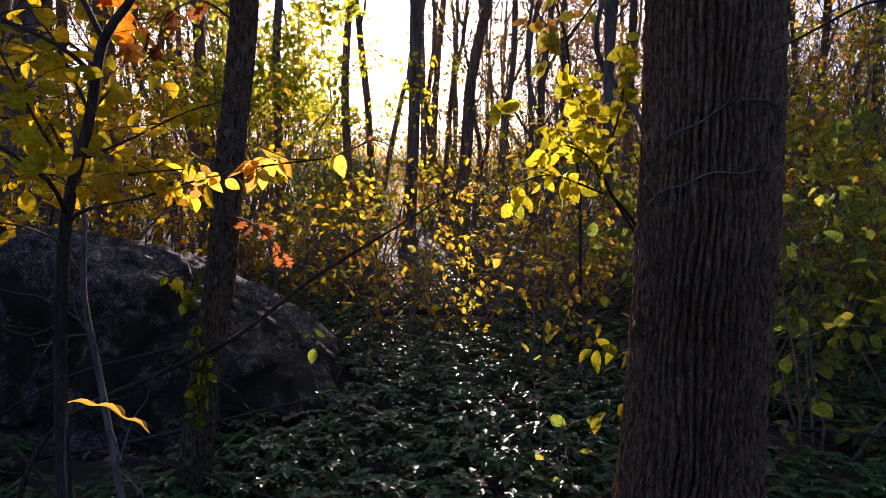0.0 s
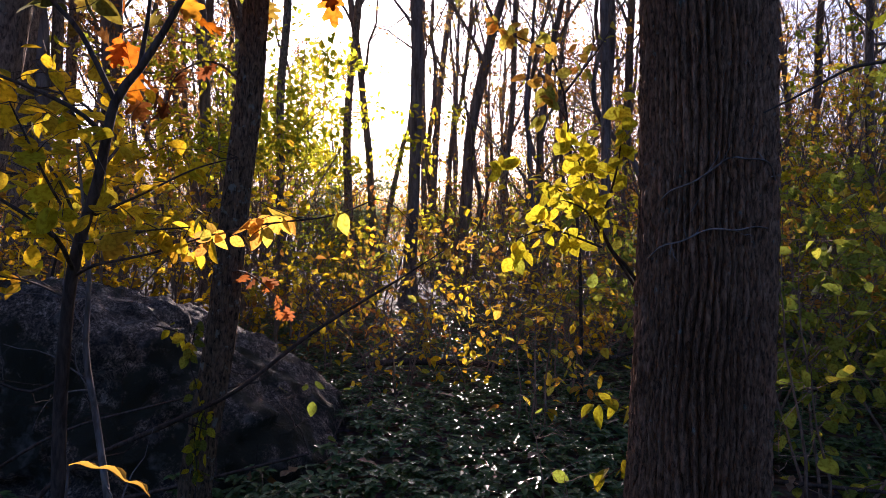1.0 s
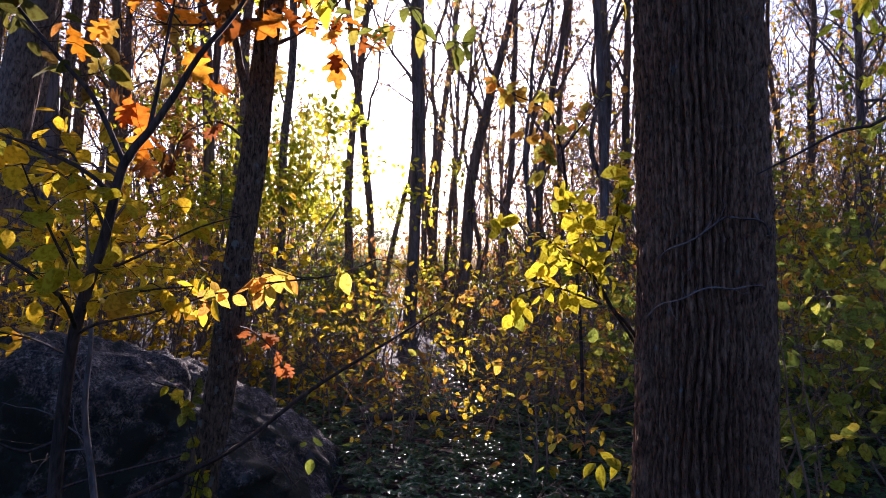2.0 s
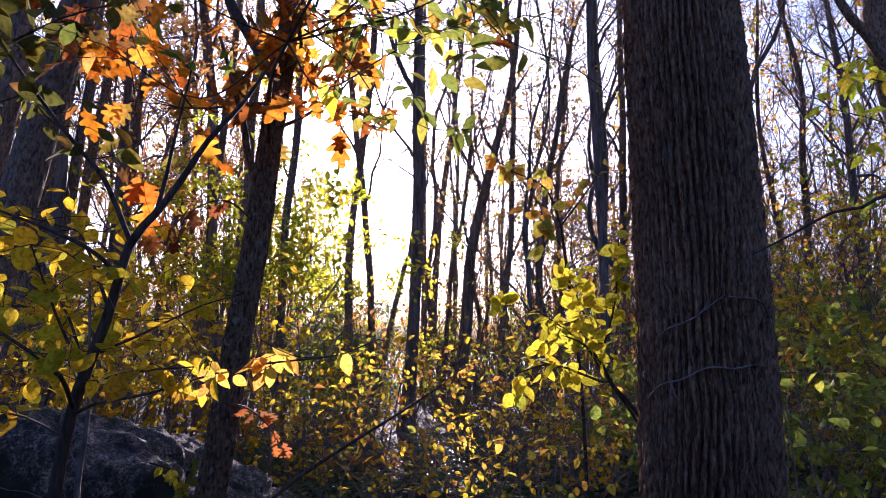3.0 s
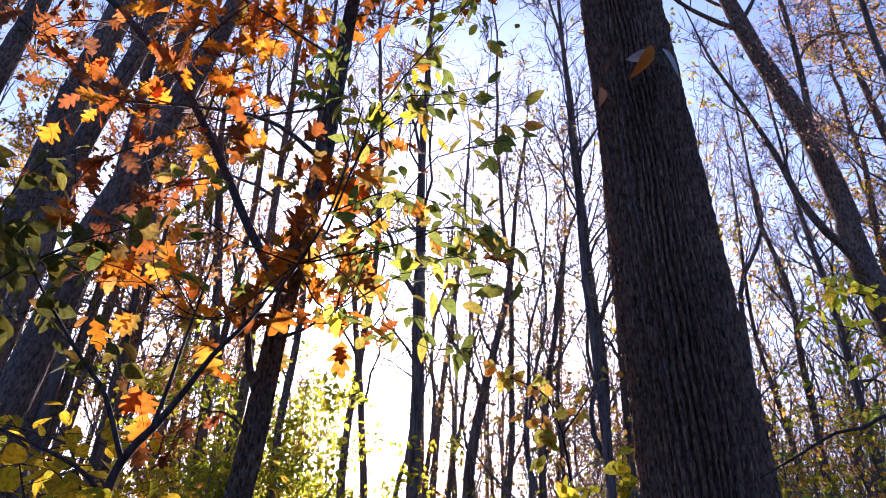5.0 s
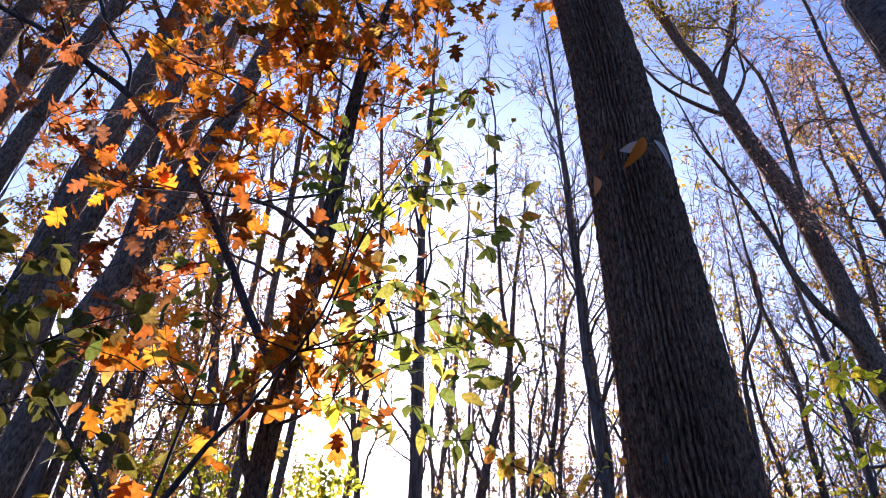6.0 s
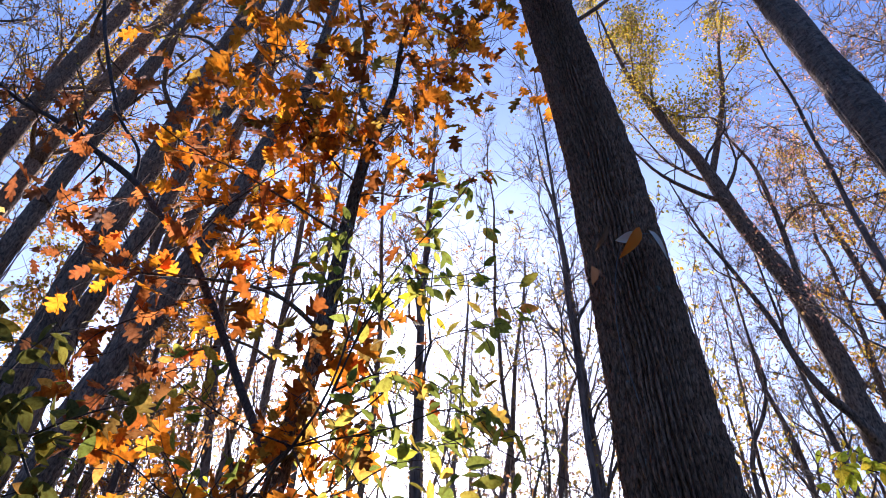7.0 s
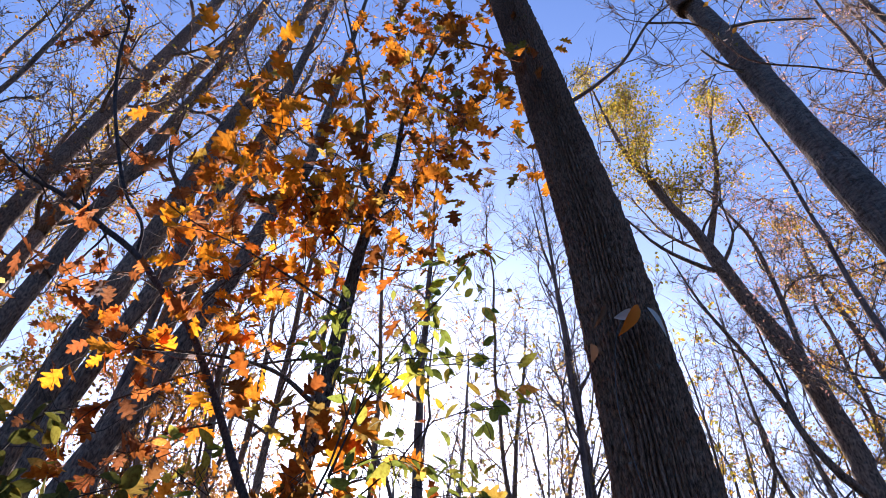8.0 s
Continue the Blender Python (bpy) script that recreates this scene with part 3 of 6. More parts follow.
# young dark-barked oak before the boulder, with orange leaves above
def build_young_oak():
    rng = random.Random(23)
    t = thing("young_oak_tree", (-1.02, 2.5, 0), "slender dark-barked young oak with orange and russet leaves", "tree")
    ctrl = [(-1.03, 2.5, -0.15, 0.072), (-0.99, 2.5, 0.1, 0.063), (-0.94, 2.5, 0.5, 0.059), (-0.86, 2.5, 0.95, 0.055), (-0.81, 2.5, 1.41, 0.051), (-0.75, 2.5, 1.88, 0.049), (-0.72, 2.5, 2.25, 0.045),
            (-0.66, 2.5, 2.77, 0.045), (-0.605, 2.5, 3.2, 0.040), (-0.57, 2.5, 3.8, 0.037), (-0.55, 2.5, 4.11, 0.033), (-0.51, 2.5, 4.5, 0.030), (-0.45, 2.5, 4.78, 0.027), (-0.39, 2.5, 5.15, 0.018),
            (-0.36, 2.52, 5.8, 0.014), (-0.2, 2.55, 6.7, 0.008), (0.0, 2.6, 7.6, 0.004)]
    _, path = furrowed_trunk("trunk", ctrl, 20, 5, 0.025, 0.011, DARK_BARK, t, 0.08, 0.07)
    fork = smooth_path([(-0.46, 2.5, 4.74, 0.02), (-0.6, 2.5, 5.01, 0.017), (-0.62, 2.5, 5.56, 0.016), (-0.75, 2.5, 6.3, 0.014), (-0.9, 2.5, 6.99, 0.012), (-1.09, 2.5, 7.83, 0.008)], 0.1)
    limb = smooth_path([(-0.71, 2.5, 2.5, 0.023), (-0.94, 2.6, 2.88, 0.022), (-1.15, 2.75, 3.26, 0.022), (-1.37, 2.85, 3.65, 0.023), (-1.66, 3.0, 4.12, 0.024), (-1.91, 3.05, 4.4, 0.024),
                        (-2.27, 3.1, 4.82, 0.024), (-2.71, 3.2, 5.22, 0.023), (-3.27, 3.3, 5.71, 0.021), (-3.74, 3.35, 6.03, 0.018), (-4.24, 3.4, 6.47, 0.01)], 0.06)
    limb2 = smooth_path([(-2.26, 3.1, 4.83, 0.013), (-2.34, 3.1, 5.15, 0.013), (-2.64, 3.1, 5.59, 0.015), (-3.12, 3.1, 6.66, 0.018), (-3.38, 3.1, 7.39, 0.019), (-3.56, 3.1, 7.99, 0.018), (-3.71, 3.1, 8.61, 0.016), (-4.0, 3.1, 9.14, 0.01)], 0.06)
    arm = smooth_path([(-0.62, 2.5, 3.2, 0.014), (-0.83, 2.5, 3.38, 0.012), (-1.09, 2.6, 3.54, 0.011), (-1.45, 2.7, 3.66, 0.009), (-1.84, 2.8, 3.77, 0.006), (-2.3, 2.9, 4.0, 0.003)], 0.06)
    stub = smooth_path([(-0.72, 2.47, 1.98, 0.018), (-0.78, 2.42, 2.16, 0.016), (-0.8, 2.38, 2.3, 0.013), (-0.88, 2.3, 2.6, 0.006)], 0.04)
    sprig = smooth_path([(-0.84, 2.48, 1.2, 0.006), (-0.74, 2.42, 1.2, 0.005), (-0.64, 2.38, 1.14, 0.003), (-0.58, 2.36, 1.06, 0.002)], 0.03)
    sprig2 = smooth_path([(-0.75, 2.5, 1.9, 0.006), (-0.86, 2.42, 1.98, 0.005), (-0.98, 2.38, 1.92, 0.003), (-1.02, 2.36, 1.78, 0.002)], 0.03)
    droop = smooth_path([(-1.37, 2.85, 3.65, 0.007), (-1.6, 2.8, 3.5, 0.006), (-1.85, 2.75, 3.3, 0.004), (-1.9, 2.7, 3.05, 0.002)], 0.05)
    droop2 = smooth_path([(-1.15, 2.75, 3.26, 0.007), (-1.4, 2.7, 3.15, 0.005), (-1.6, 2.65, 2.95, 0.003), (-1.66, 2.6, 2.75, 0.002)], 0.05)
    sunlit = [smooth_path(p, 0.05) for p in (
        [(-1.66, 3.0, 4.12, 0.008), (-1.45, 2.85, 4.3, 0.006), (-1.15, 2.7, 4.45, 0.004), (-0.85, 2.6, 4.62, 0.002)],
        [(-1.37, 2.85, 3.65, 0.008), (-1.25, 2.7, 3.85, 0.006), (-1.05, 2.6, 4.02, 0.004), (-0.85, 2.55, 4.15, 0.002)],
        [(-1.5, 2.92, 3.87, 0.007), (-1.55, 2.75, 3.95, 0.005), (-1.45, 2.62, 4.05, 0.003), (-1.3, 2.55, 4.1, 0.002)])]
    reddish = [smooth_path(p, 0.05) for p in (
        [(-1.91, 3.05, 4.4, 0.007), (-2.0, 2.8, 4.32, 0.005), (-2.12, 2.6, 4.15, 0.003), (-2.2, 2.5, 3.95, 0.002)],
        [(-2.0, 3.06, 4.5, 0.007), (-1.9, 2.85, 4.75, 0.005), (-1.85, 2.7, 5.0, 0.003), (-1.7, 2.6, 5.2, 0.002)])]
    boughs = [fork, limb, limb2, arm, stub, sprig, sprig2, droop, droop2] + sunlit + reddish
    # boughs that carry the leaf masses, by height on the stem
    for z, az, up, size in ((2.3, 0.3, 0.5, 0.5), (2.4, 2.9, 0.3, 0.5), (2.5, -0.6, 0.5, 0.6), (2.75, 0.9, 0.4, 0.6), (3.5, 2.7, 0.3, 1.3), (3.8, 3.4, 0.25, 1.6), (4.1, 0.3, 0.5, 0.8), (4.5, -0.2, 0.5, 0.9), (4.8, 0.7, 0.4, 1.0), (5.3, -0.3, 0.3, 1.0), (5.6, 0.3, 0.4, 1.1), (4.3, -1.5, 0.4, 0.7),
                            (4.2, -2.6, 0.3, 1.2), (4.5, 2.9, 0.4, 1.6), (4.7, 0.2, 0.7, 1.0), (4.9, 3.6, 0.4, 1.5), (5.2, 0.6, 0.5, 1.1), (5.4, -0.5, 0.5, 1.0), (5.6, 2.4, 0.7, 1.1),
                            (5.9, 0.1, 0.7, 1.2), (6.2, 3.3, 0.8, 1.0), (6.5, -1.0, 0.8, 0.8), (6.9, 1.5, 0.9, 0.8), (7.2, 3.0, 1.0, 0.7)):
        k = int(np.argmin(np.abs(path[:, 2] - z)))
        boughs.append(grow(rng, path[k][:3], (math.cos(az), math.sin(az), up), size, max(0.004, path[k][3] * 0.22), 9, 0.2, 0.03))
    twigs, carriers = [], []
    for b in boughs:
        if b is stub or b is sprig or b is sprig2:
            continue
        for _ in range(11 if b is limb else 20 if b is arm else 6 if b is limb2 else 12):
            k = rng.randrange(len(b) // 3, len(b))
            tw = grow(rng, b[k][:3], (rng.gauss(0, 1), rng.gauss(0, 1), rng.gauss(0.1, 0.6)), rng.uniform(0.25, 0.8 if b[k][2] > 3.0 else 0.45), max(0.0032, b[k][3] * 0.45), 6, 0.22, 0.0)
            twigs.append(tw)
            carriers.append(tw)
    hosts = [(strands_part("bough", [b], TWIG_BARK if b is limb or b is limb2 else DARK_BARK, t), b) for b in boughs]
    tagged(strands_part("twig_growth", twigs, TWIG_BARK, t), kind="stuff")
    high = [c for c in carriers if c[0][2] > 3.0 and c[0][0] > -1.75 and (c[0][2] > 4.3 or c[0][0] > -0.95)]
    outer = [c for c in carriers if c[0][0] <= -2.4]
    low = [c for c in carriers if c[0][2] <= 3.0]
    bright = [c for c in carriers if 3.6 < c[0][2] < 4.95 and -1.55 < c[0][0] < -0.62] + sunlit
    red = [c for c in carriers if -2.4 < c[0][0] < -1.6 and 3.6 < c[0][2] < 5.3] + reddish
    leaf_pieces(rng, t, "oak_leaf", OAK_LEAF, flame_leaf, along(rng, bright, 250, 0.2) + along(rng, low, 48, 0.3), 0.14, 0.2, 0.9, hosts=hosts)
    leaf_pieces(rng, t, "oak_leaf", OAK_LEAF, orange_leaf, along(rng, low, 85, 0.2), 0.105, 0.35, 0.6, hosts=hosts)
    leaf_pieces(rng, t, "beech_leaf", OVAL, gold_leaf, along(rng, low, 30, 0.3), 0.085, 0.5, 0.4, hosts=hosts)
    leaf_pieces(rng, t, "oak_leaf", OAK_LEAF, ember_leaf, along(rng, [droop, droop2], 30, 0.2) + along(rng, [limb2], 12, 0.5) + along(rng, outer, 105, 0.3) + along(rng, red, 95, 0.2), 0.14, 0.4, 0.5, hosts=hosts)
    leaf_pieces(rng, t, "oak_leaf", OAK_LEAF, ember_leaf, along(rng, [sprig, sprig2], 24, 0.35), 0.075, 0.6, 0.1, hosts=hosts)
    spots = along(rng, high, 760, 0.2) + along(rng, low, 110, 0.2)
    foliage(rng, "foliage", t, lobed_leaf(OAK_ROWS, 0.3, 0.35), orange_leaves, spots, len(spots), 0.14, 0.2, 0.9, 0.05)
    return t


build_young_oak()


# thin beech with oval leaves that leans across in front of the young oak
def build_beech():
    rng = random.Random(31)
    t = thing("beech_sapling", (-1.07, 2.68, 0), "thin beech sapling with oval green and yellow leaves", "sapling")
    stem = smooth_path([(-1.07, 2.68, -0.08, 0.013), (-0.92, 2.68, 0.93, 0.012), (-0.84, 2.67, 1.5, 0.011), (-0.77, 2.66, 2.1, 0.01), (-0.62, 2.1, 2.3, 0.008), (-0.42, 1.55, 2.22, 0.0049), (-0.33, 1.48, 2.36, 0.0035), (-0.26, 1.42, 2.66, 0.0021)], 0.05)
    arms = [smooth_path(p, 0.05) for p in (
        [(-0.43, 1.57, 2.22, 0.0035), (-0.15, 1.44, 2.22, 0.0028), (0.02, 1.4, 2.26, 0.0021), (0.13, 1.4, 2.15, 0.0021), (0.29, 1.38, 2.07, 0.0014), (0.4, 1.36, 1.97, 0.0010)],
        [(-0.33, 1.5, 2.35, 0.0035), (-0.2, 1.45, 2.7, 0.0028), (0.0, 1.4, 2.98, 0.0021), (0.1, 1.4, 3.16, 0.0017), (0.22, 1.38, 3.12, 0.0010)],
        [(-0.43, 1.57, 2.22, 0.0035), (-0.29, 1.50, 2.25, 0.0031), (-0.13, 1.42, 2.36, 0.0026), (-0.04, 1.35, 2.44, 0.0021), (0.09, 1.29, 2.44, 0.0016), (0.18, 1.22, 2.42, 0.0010)],
        [(-0.34, 1.48, 2.27, 0.0037), (-0.26, 1.45, 2.52, 0.0031), (-0.15, 1.39, 2.66, 0.0026), (-0.05, 1.29, 2.60, 0.0021), (0.09, 1.19, 2.55, 0.0010)],
        [(-0.33, 1.48, 2.20, 0.0026), (-0.20, 1.42, 2.19, 0.0021), (-0.09, 1.35, 2.12, 0.0016), (0.05, 1.25, 2.12, 0.0010)],
        [(-0.43, 1.57, 2.22, 0.0035), (-0.31, 1.45, 2.04, 0.0026), (-0.13, 1.35, 2.09, 0.0021), (0.02, 1.25, 2.10, 0.0016), (0.12, 1.19, 1.99, 0.0010)],
        [(-0.43, 1.57, 2.22, 0.0035), (-0.59, 1.42, 2.00, 0.0021), (-0.76, 1.29, 2.07, 0.0016), (-0.89, 1.22, 2.08, 0.0010)],
        [(-0.43, 1.57, 2.22, 0.0035), (-0.56, 1.42, 2.22, 0.0021), (-0.73, 1.32, 2.30, 0.0010)],
        [(-0.29, 1.45, 2.5, 0.003), (-0.36, 1.45, 2.75, 0.0022), (-0.33, 1.45, 2.93, 0.0012)],
        [(-0.26, 1.45, 2.55, 0.003), (-0.1, 1.45, 2.68, 0.0022), (0.05, 1.45, 2.7, 0.0016), (0.16, 1.44, 2.66, 0.001)],
        [(-0.32, 1.47, 2.34, 0.003), (-0.15, 1.46, 2.4, 0.0022), (0.05, 1.45, 2.31, 0.0016), (0.16, 1.44, 2.22, 0.001)],
        [(-0.37, 1.5, 2.22, 0.003), (-0.25, 1.46, 2.12, 0.0022), (-0.16, 1.45, 2.0, 0.0016), (-0.05, 1.44, 1.94, 0.001)])]
    twigs = []
    for a in arms:
        for _ in range(6):
            k = rng.randrange(len(a) // 3, len(a))
            twigs.append(grow(rng, a[k][:3], (rng.gauss(0, 1), rng.gauss(0, 1), rng.gauss(0.15, 0.7)), rng.uniform(0.1, 0.26), 0.0016, 4, 0.2, -0.02))
    strands_part("stem", [stem], TWIG_BARK, t)
    hosts = [(strands_part("branch", [a], TWIG_BARK, t), a) for a in arms]
    tagged(strands_part("twig_growth", twigs, TWIG_BARK, t), kind="stuff")
    leaf_pieces(rng, t, "beech_leaf", OVAL, olive_leaf, along(rng, twigs[:36] + arms[:6], 130, 0.15) + along(rng, twigs[36:48], 25, 0.3) + along(rng, twigs[48:] + arms[8:], 140, 0.1), 0.058, 0.3, 0.8, hosts=hosts)
    spots = along(rng, twigs[:12], 60, 0.2)
    foliage(rng, "foliage", t, OVAL, olive_leaves, spots, 60, 0.056, 0.3, 0.7, 0.04)
    leaf_pieces(rng, t, "beech_leaf", OVAL, lime_leaf, along(rng, twigs[:36] + arms[:6] + twigs[48:], 24, 0.2), 0.06, 0.5, 0.5, hosts=hosts)
    leaf_pieces(rng, t, "beech_leaf", OVAL, gold_leaf, along(rng, twigs + arms[:6], 50, 0.3), 0.062, 0.6, 0.4, hosts=hosts)


build_beech()


# bare-stemmed sapling close by, with yellow leaves
def build_sapling():
    rng = random.Random(37)
    t = thing("sapling", (-1.03, 1.7, 0), "thin dark sapling with forking twigs and broad yellow leaves", "sapling")
    stem = smooth_path([(-1.03, 1.7, -0.1, 0.021), (-1.02, 1.7, 0.74, 0.018), (-1.0, 1.7, 1.08, 0.0165), (-0.97, 1.7, 1.29, 0.0155), (-0.91, 1.7, 1.49, 0.0135), (-0.865, 1.7, 1.69, 0.012), (-0.8, 1.7, 1.78, 0.0105),
                        (-0.74, 1.7, 1.87, 0.009), (-0.67, 1.7, 1.99, 0.0075), (-0.58, 1.7, 2.1, 0.006), (-0.5, 1.71, 2.24, 0.003)], 0.04)
    arms = [smooth_path(p, 0.04) for p in (
        [(-0.97, 1.7, 1.24, 0.006), (-0.89, 1.64, 1.27, 0.005), (-0.74, 1.6, 1.3, 0.004), (-0.58, 1.6, 1.35, 0.003), (-0.43, 1.58, 1.38, 0.003), (-0.27, 1.54, 1.4, 0.0025), (-0.16, 1.5, 1.44, 0.002)],
        [(-0.975, 1.7, 1.25, 0.007), (-0.95, 1.58, 1.34, 0.006), (-0.98, 1.5, 1.4, 0.005), (-1.04, 1.49, 1.44, 0.004), (-1.18, 1.48, 1.52, 0.002)],
        [(-0.92, 1.7, 1.4, 0.005), (-0.84, 1.8, 1.46, 0.004), (-0.73, 1.9, 1.54, 0.003), (-0.62, 1.95, 1.58, 0.002)],
        [(-0.88, 1.7, 1.6, 0.007), (-0.94, 1.62, 1.67, 0.006), (-1.1, 1.58, 1.74, 0.004), (-1.3, 1.55, 1.8, 0.002)],
        [(-0.865, 1.7, 1.7, 0.008), (-0.95, 1.7, 1.87, 0.007), (-1.03, 1.7, 1.96, 0.006), (-1.15, 1.7, 2.1, 0.005), (-1.3, 1.68, 2.3, 0.003)],
        [(-1.0, 1.7, 0.97, 0.005), (-1.09, 1.7, 0.93, 0.005), (-1.19, 1.7, 0.96, 0.004), (-1.4, 1.7, 1.05, 0.003)],
        [(-0.95, 1.7, 1.33, 0.006), (-1.1, 1.85, 1.5, 0.004), (-1.25, 1.95, 1.62, 0.003)],
        [(-0.9, 1.7, 1.5, 0.006), (-1.05, 1.8, 1.72, 0.004), (-1.2, 1.9, 1.85, 0.003)],
        [(-0.8, 1.7, 1.78, 0.007), (-0.78, 1.7, 1.89, 0.006), (-0.77, 1.7, 1.96, 0.005), (-0.74, 1.7, 2.15, 0.003), (-0.72, 1.7, 2.3, 0.002)],
        [(-0.95, 1.68, 1.36, 0.005), (-0.97, 1.6, 1.46, 0.004), (-1.0, 1.55, 1.58, 0.003), (-1.02, 1.52, 1.66, 0.002)],
        [(-0.96, 1.7, 1.3, 0.005), (-0.84, 1.6, 1.34, 0.004), (-0.72, 1.55, 1.36, 0.003), (-0.6, 1.52, 1.37, 0.002)],
        [(-0.97, 1.7, 1.26, 0.006), (-1.2, 2.1, 1.32, 0.005), (-1.5, 2.5, 1.36, 0.004), (-1.9, 2.8, 1.34, 0.002)],
        [(-0.93, 1.7, 1.42, 0.006), (-1.2, 2.1, 1.5, 0.005), (-1.6, 2.4, 1.56, 0.004), (-2.1, 2.6, 1.58, 0.002)],
        [(-0.9, 1.7, 1.52, 0.006), (-1.1, 2.2, 1.64, 0.005), (-1.3, 2.6, 1.7, 0.004), (-1.5, 3.0, 1.74, 0.002)],
        [(-0.88, 1.7, 1.62, 0.006), (-1.2, 2.1, 1.78, 0.005), (-1.6, 2.4, 1.9, 0.004), (-2.0, 2.7, 1.98, 0.002)],
        [(-0.99, 1.7, 1.18, 0.005), (-1.3, 2.0, 1.2, 0.004), (-1.6, 2.2, 1.2, 0.003), (-1.95, 2.3, 1.18, 0.002)])]
    sets = []
    for n, a in enumerate(arms):
        sets.append([grow(rng, a[k][:3], (rng.gauss(0, 1), rng.gauss(0, 0.8), rng.gauss(0.05, 0.35)), rng.uniform(0.1, 0.26) * (1.0 if n < 11 else 1.7), 0.0018, 4, 0.25, 0.0) for k in (rng.randrange(len(a) // 4, len(a)) for _ in range(5 if n < 11 else 9))])
    strands_part("stem", [stem], TWIG_BARK, t)
    hosts = [(strands_part("branch", [a], TWIG_BARK, t), a) for a in arms]
    tagged(strands_part("twig_growth", [q for g in sets for q in g], TWIG_BARK, t), kind="stuff")
    leafy = [q for n in (1, 2, 3, 6, 7, 9) for q in sets[n] + [arms[n]]]
    level = sets[10] + [arms[10]]
    back = [q for n in range(11, 16) for q in sets[n] + [arms[n]]]
    leaf_pieces(rng, t, "ovate_leaf", OVATE, yellow_leaf, along(rng, back, 200, 0.2), 0.075, 0.2, 1.5, hosts=hosts)
    leaf_pieces(rng, t, "ovate_leaf", OVATE, lime_leaf, along(rng, back, 55, 0.2), 0.075, 0.2, 1.5, hosts=hosts)
    leaf_pieces(rng, t, "round_leaf", BROAD, yellow_leaf, along(rng, leafy, 80, 0.25), 0.066, 0.4, 0.5, hosts=hosts)
    leaf_pieces(rng, t, "round_leaf", BROAD, lime_leaf, along(rng, leafy, 35, 0.25), 0.066, 0.4, 0.5, hosts=hosts)
    leaf_pieces(rng, t, "ovate_leaf", OVATE, yellow_leaf, along(rng, level, 34, 0.25), 0.056, 0.4, 0.8, hosts=hosts)
    leaf_pieces(rng, t, "ovate_leaf", OVATE, gold_leaf, along(rng, sets[0] + [arms[0]], 26, 0.3), 0.058, 0.9, 0.0, hosts=hosts)
    # this upper arm takes the darkened leaf colour in place of shade
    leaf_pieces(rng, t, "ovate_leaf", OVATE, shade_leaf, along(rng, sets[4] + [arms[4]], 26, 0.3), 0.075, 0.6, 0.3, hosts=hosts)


build_sapling()


def build_grey_stems():
    rng = random.Random(41)
    for i, pts in enumerate(([(-0.86, 1.8, -0.05, 0.012), (-0.92, 1.8, 0.42, 0.011), (-0.97, 1.8, 0.81, 0.01), (-1.0, 1.8, 1.02, 0.009), (-0.99, 1.8, 1.25, 0.006), (-1.02, 1.8, 1.6, 0.003)],
                             [(-1.3, 2.2, 0.45, 0.006), (-1.31, 2.2, 0.51, 0.009), (-0.99, 2.3, 0.66, 0.01), (-0.77, 2.42, 0.76, 0.009), (-0.51, 2.5, 0.96, 0.008), (-0.19, 2.6, 1.16, 0.005), (0.0, 2.7, 1.28, 0.002)],
                             [(2.1, 2.0, -0.05, 0.011), (2.1, 2.0, 1.2, 0.01), (1.95, 1.95, 1.8, 0.008), (1.6, 1.85, 1.94, 0.007), (1.26, 1.75, 1.87, 0.0055), (1.17, 1.75, 1.83, 0.005), (1.09, 1.75, 1.815, 0.0045), (0.95, 1.75, 1.74, 0.0035), (0.85, 1.74, 1.69, 0.002)])):
        if i == 1:
            pts = [(-1.45, 2.1, -0.05, 0.011), (-1.42, 2.12, 0.3, 0.01)] + pts[1:]
        path = smooth_path(pts, 0.03)
        t = thing("dead_sapling", (*pts[0][:2], 0), "leafless thin grey-brown dead sapling", "sapling", "dead saplings")
        twigs = []
        for _ in range(9):
            k = rng.randrange(len(path) // 4, len(path))
            twigs.append(grow(rng, path[k][:3], (rng.gauss(0, 1), rng.gauss(0, 0.6), rng.gauss(0.3, 0.6)), rng.uniform(0.12, 0.4), max(0.0015, path[k][3] * 0.35), 6, 0.2, 0.01))
        strands_part("stem", [path], GREY_TWIG if i == 0 else TWIG_BARK, t)
        tagged(strands_part("twig_growth", twigs, GREY_TWIG if i == 0 else TWIG_BARK, t), kind="stuff")


build_grey_stems()


def curled_leaf(at, turn, size, mat, label, stem_to):
    """A single withered leaf that hangs from a thin dead twig."""
    t = thing("dead_twig", (stem_to[0][0], stem_to[0][1], 0), label, "twig", "dead twigs")
    strands_part("stem", [smooth_path([(*p, 0.0025) for p in stem_to], 0.03)], GREY_TWIG, t)
    v, f = leaf_shape(14, 0.095, 3, 0.9, 0.05)
    v = v.copy()
    v[:, 2] += 0.05 * np.sin(v[:, 1] * 4.2) + 0.02 * np.sin(v[:, 1] * 17)
    v[:, 0] += 0.05 * np.sin(v[:, 1] * 5)
    m = np.array(pose(0, 0, 0, *turn).to_3x3())
    link_mesh("leaf", (v * size) @ m.T + np.array(at) - np.array(t.location), f, mat, t)


curled_leaf((-0.59, 1.0, 0.995), (-12, -27, -90), 0.14, curl_leaf, "dead twig with one curled yellow leaf", [(-0.56, 1.05, 0.0), (-0.6, 1.03, 0.5), (-0.61, 1.02, 0.85), (-0.59, 1.0, 0.995)])


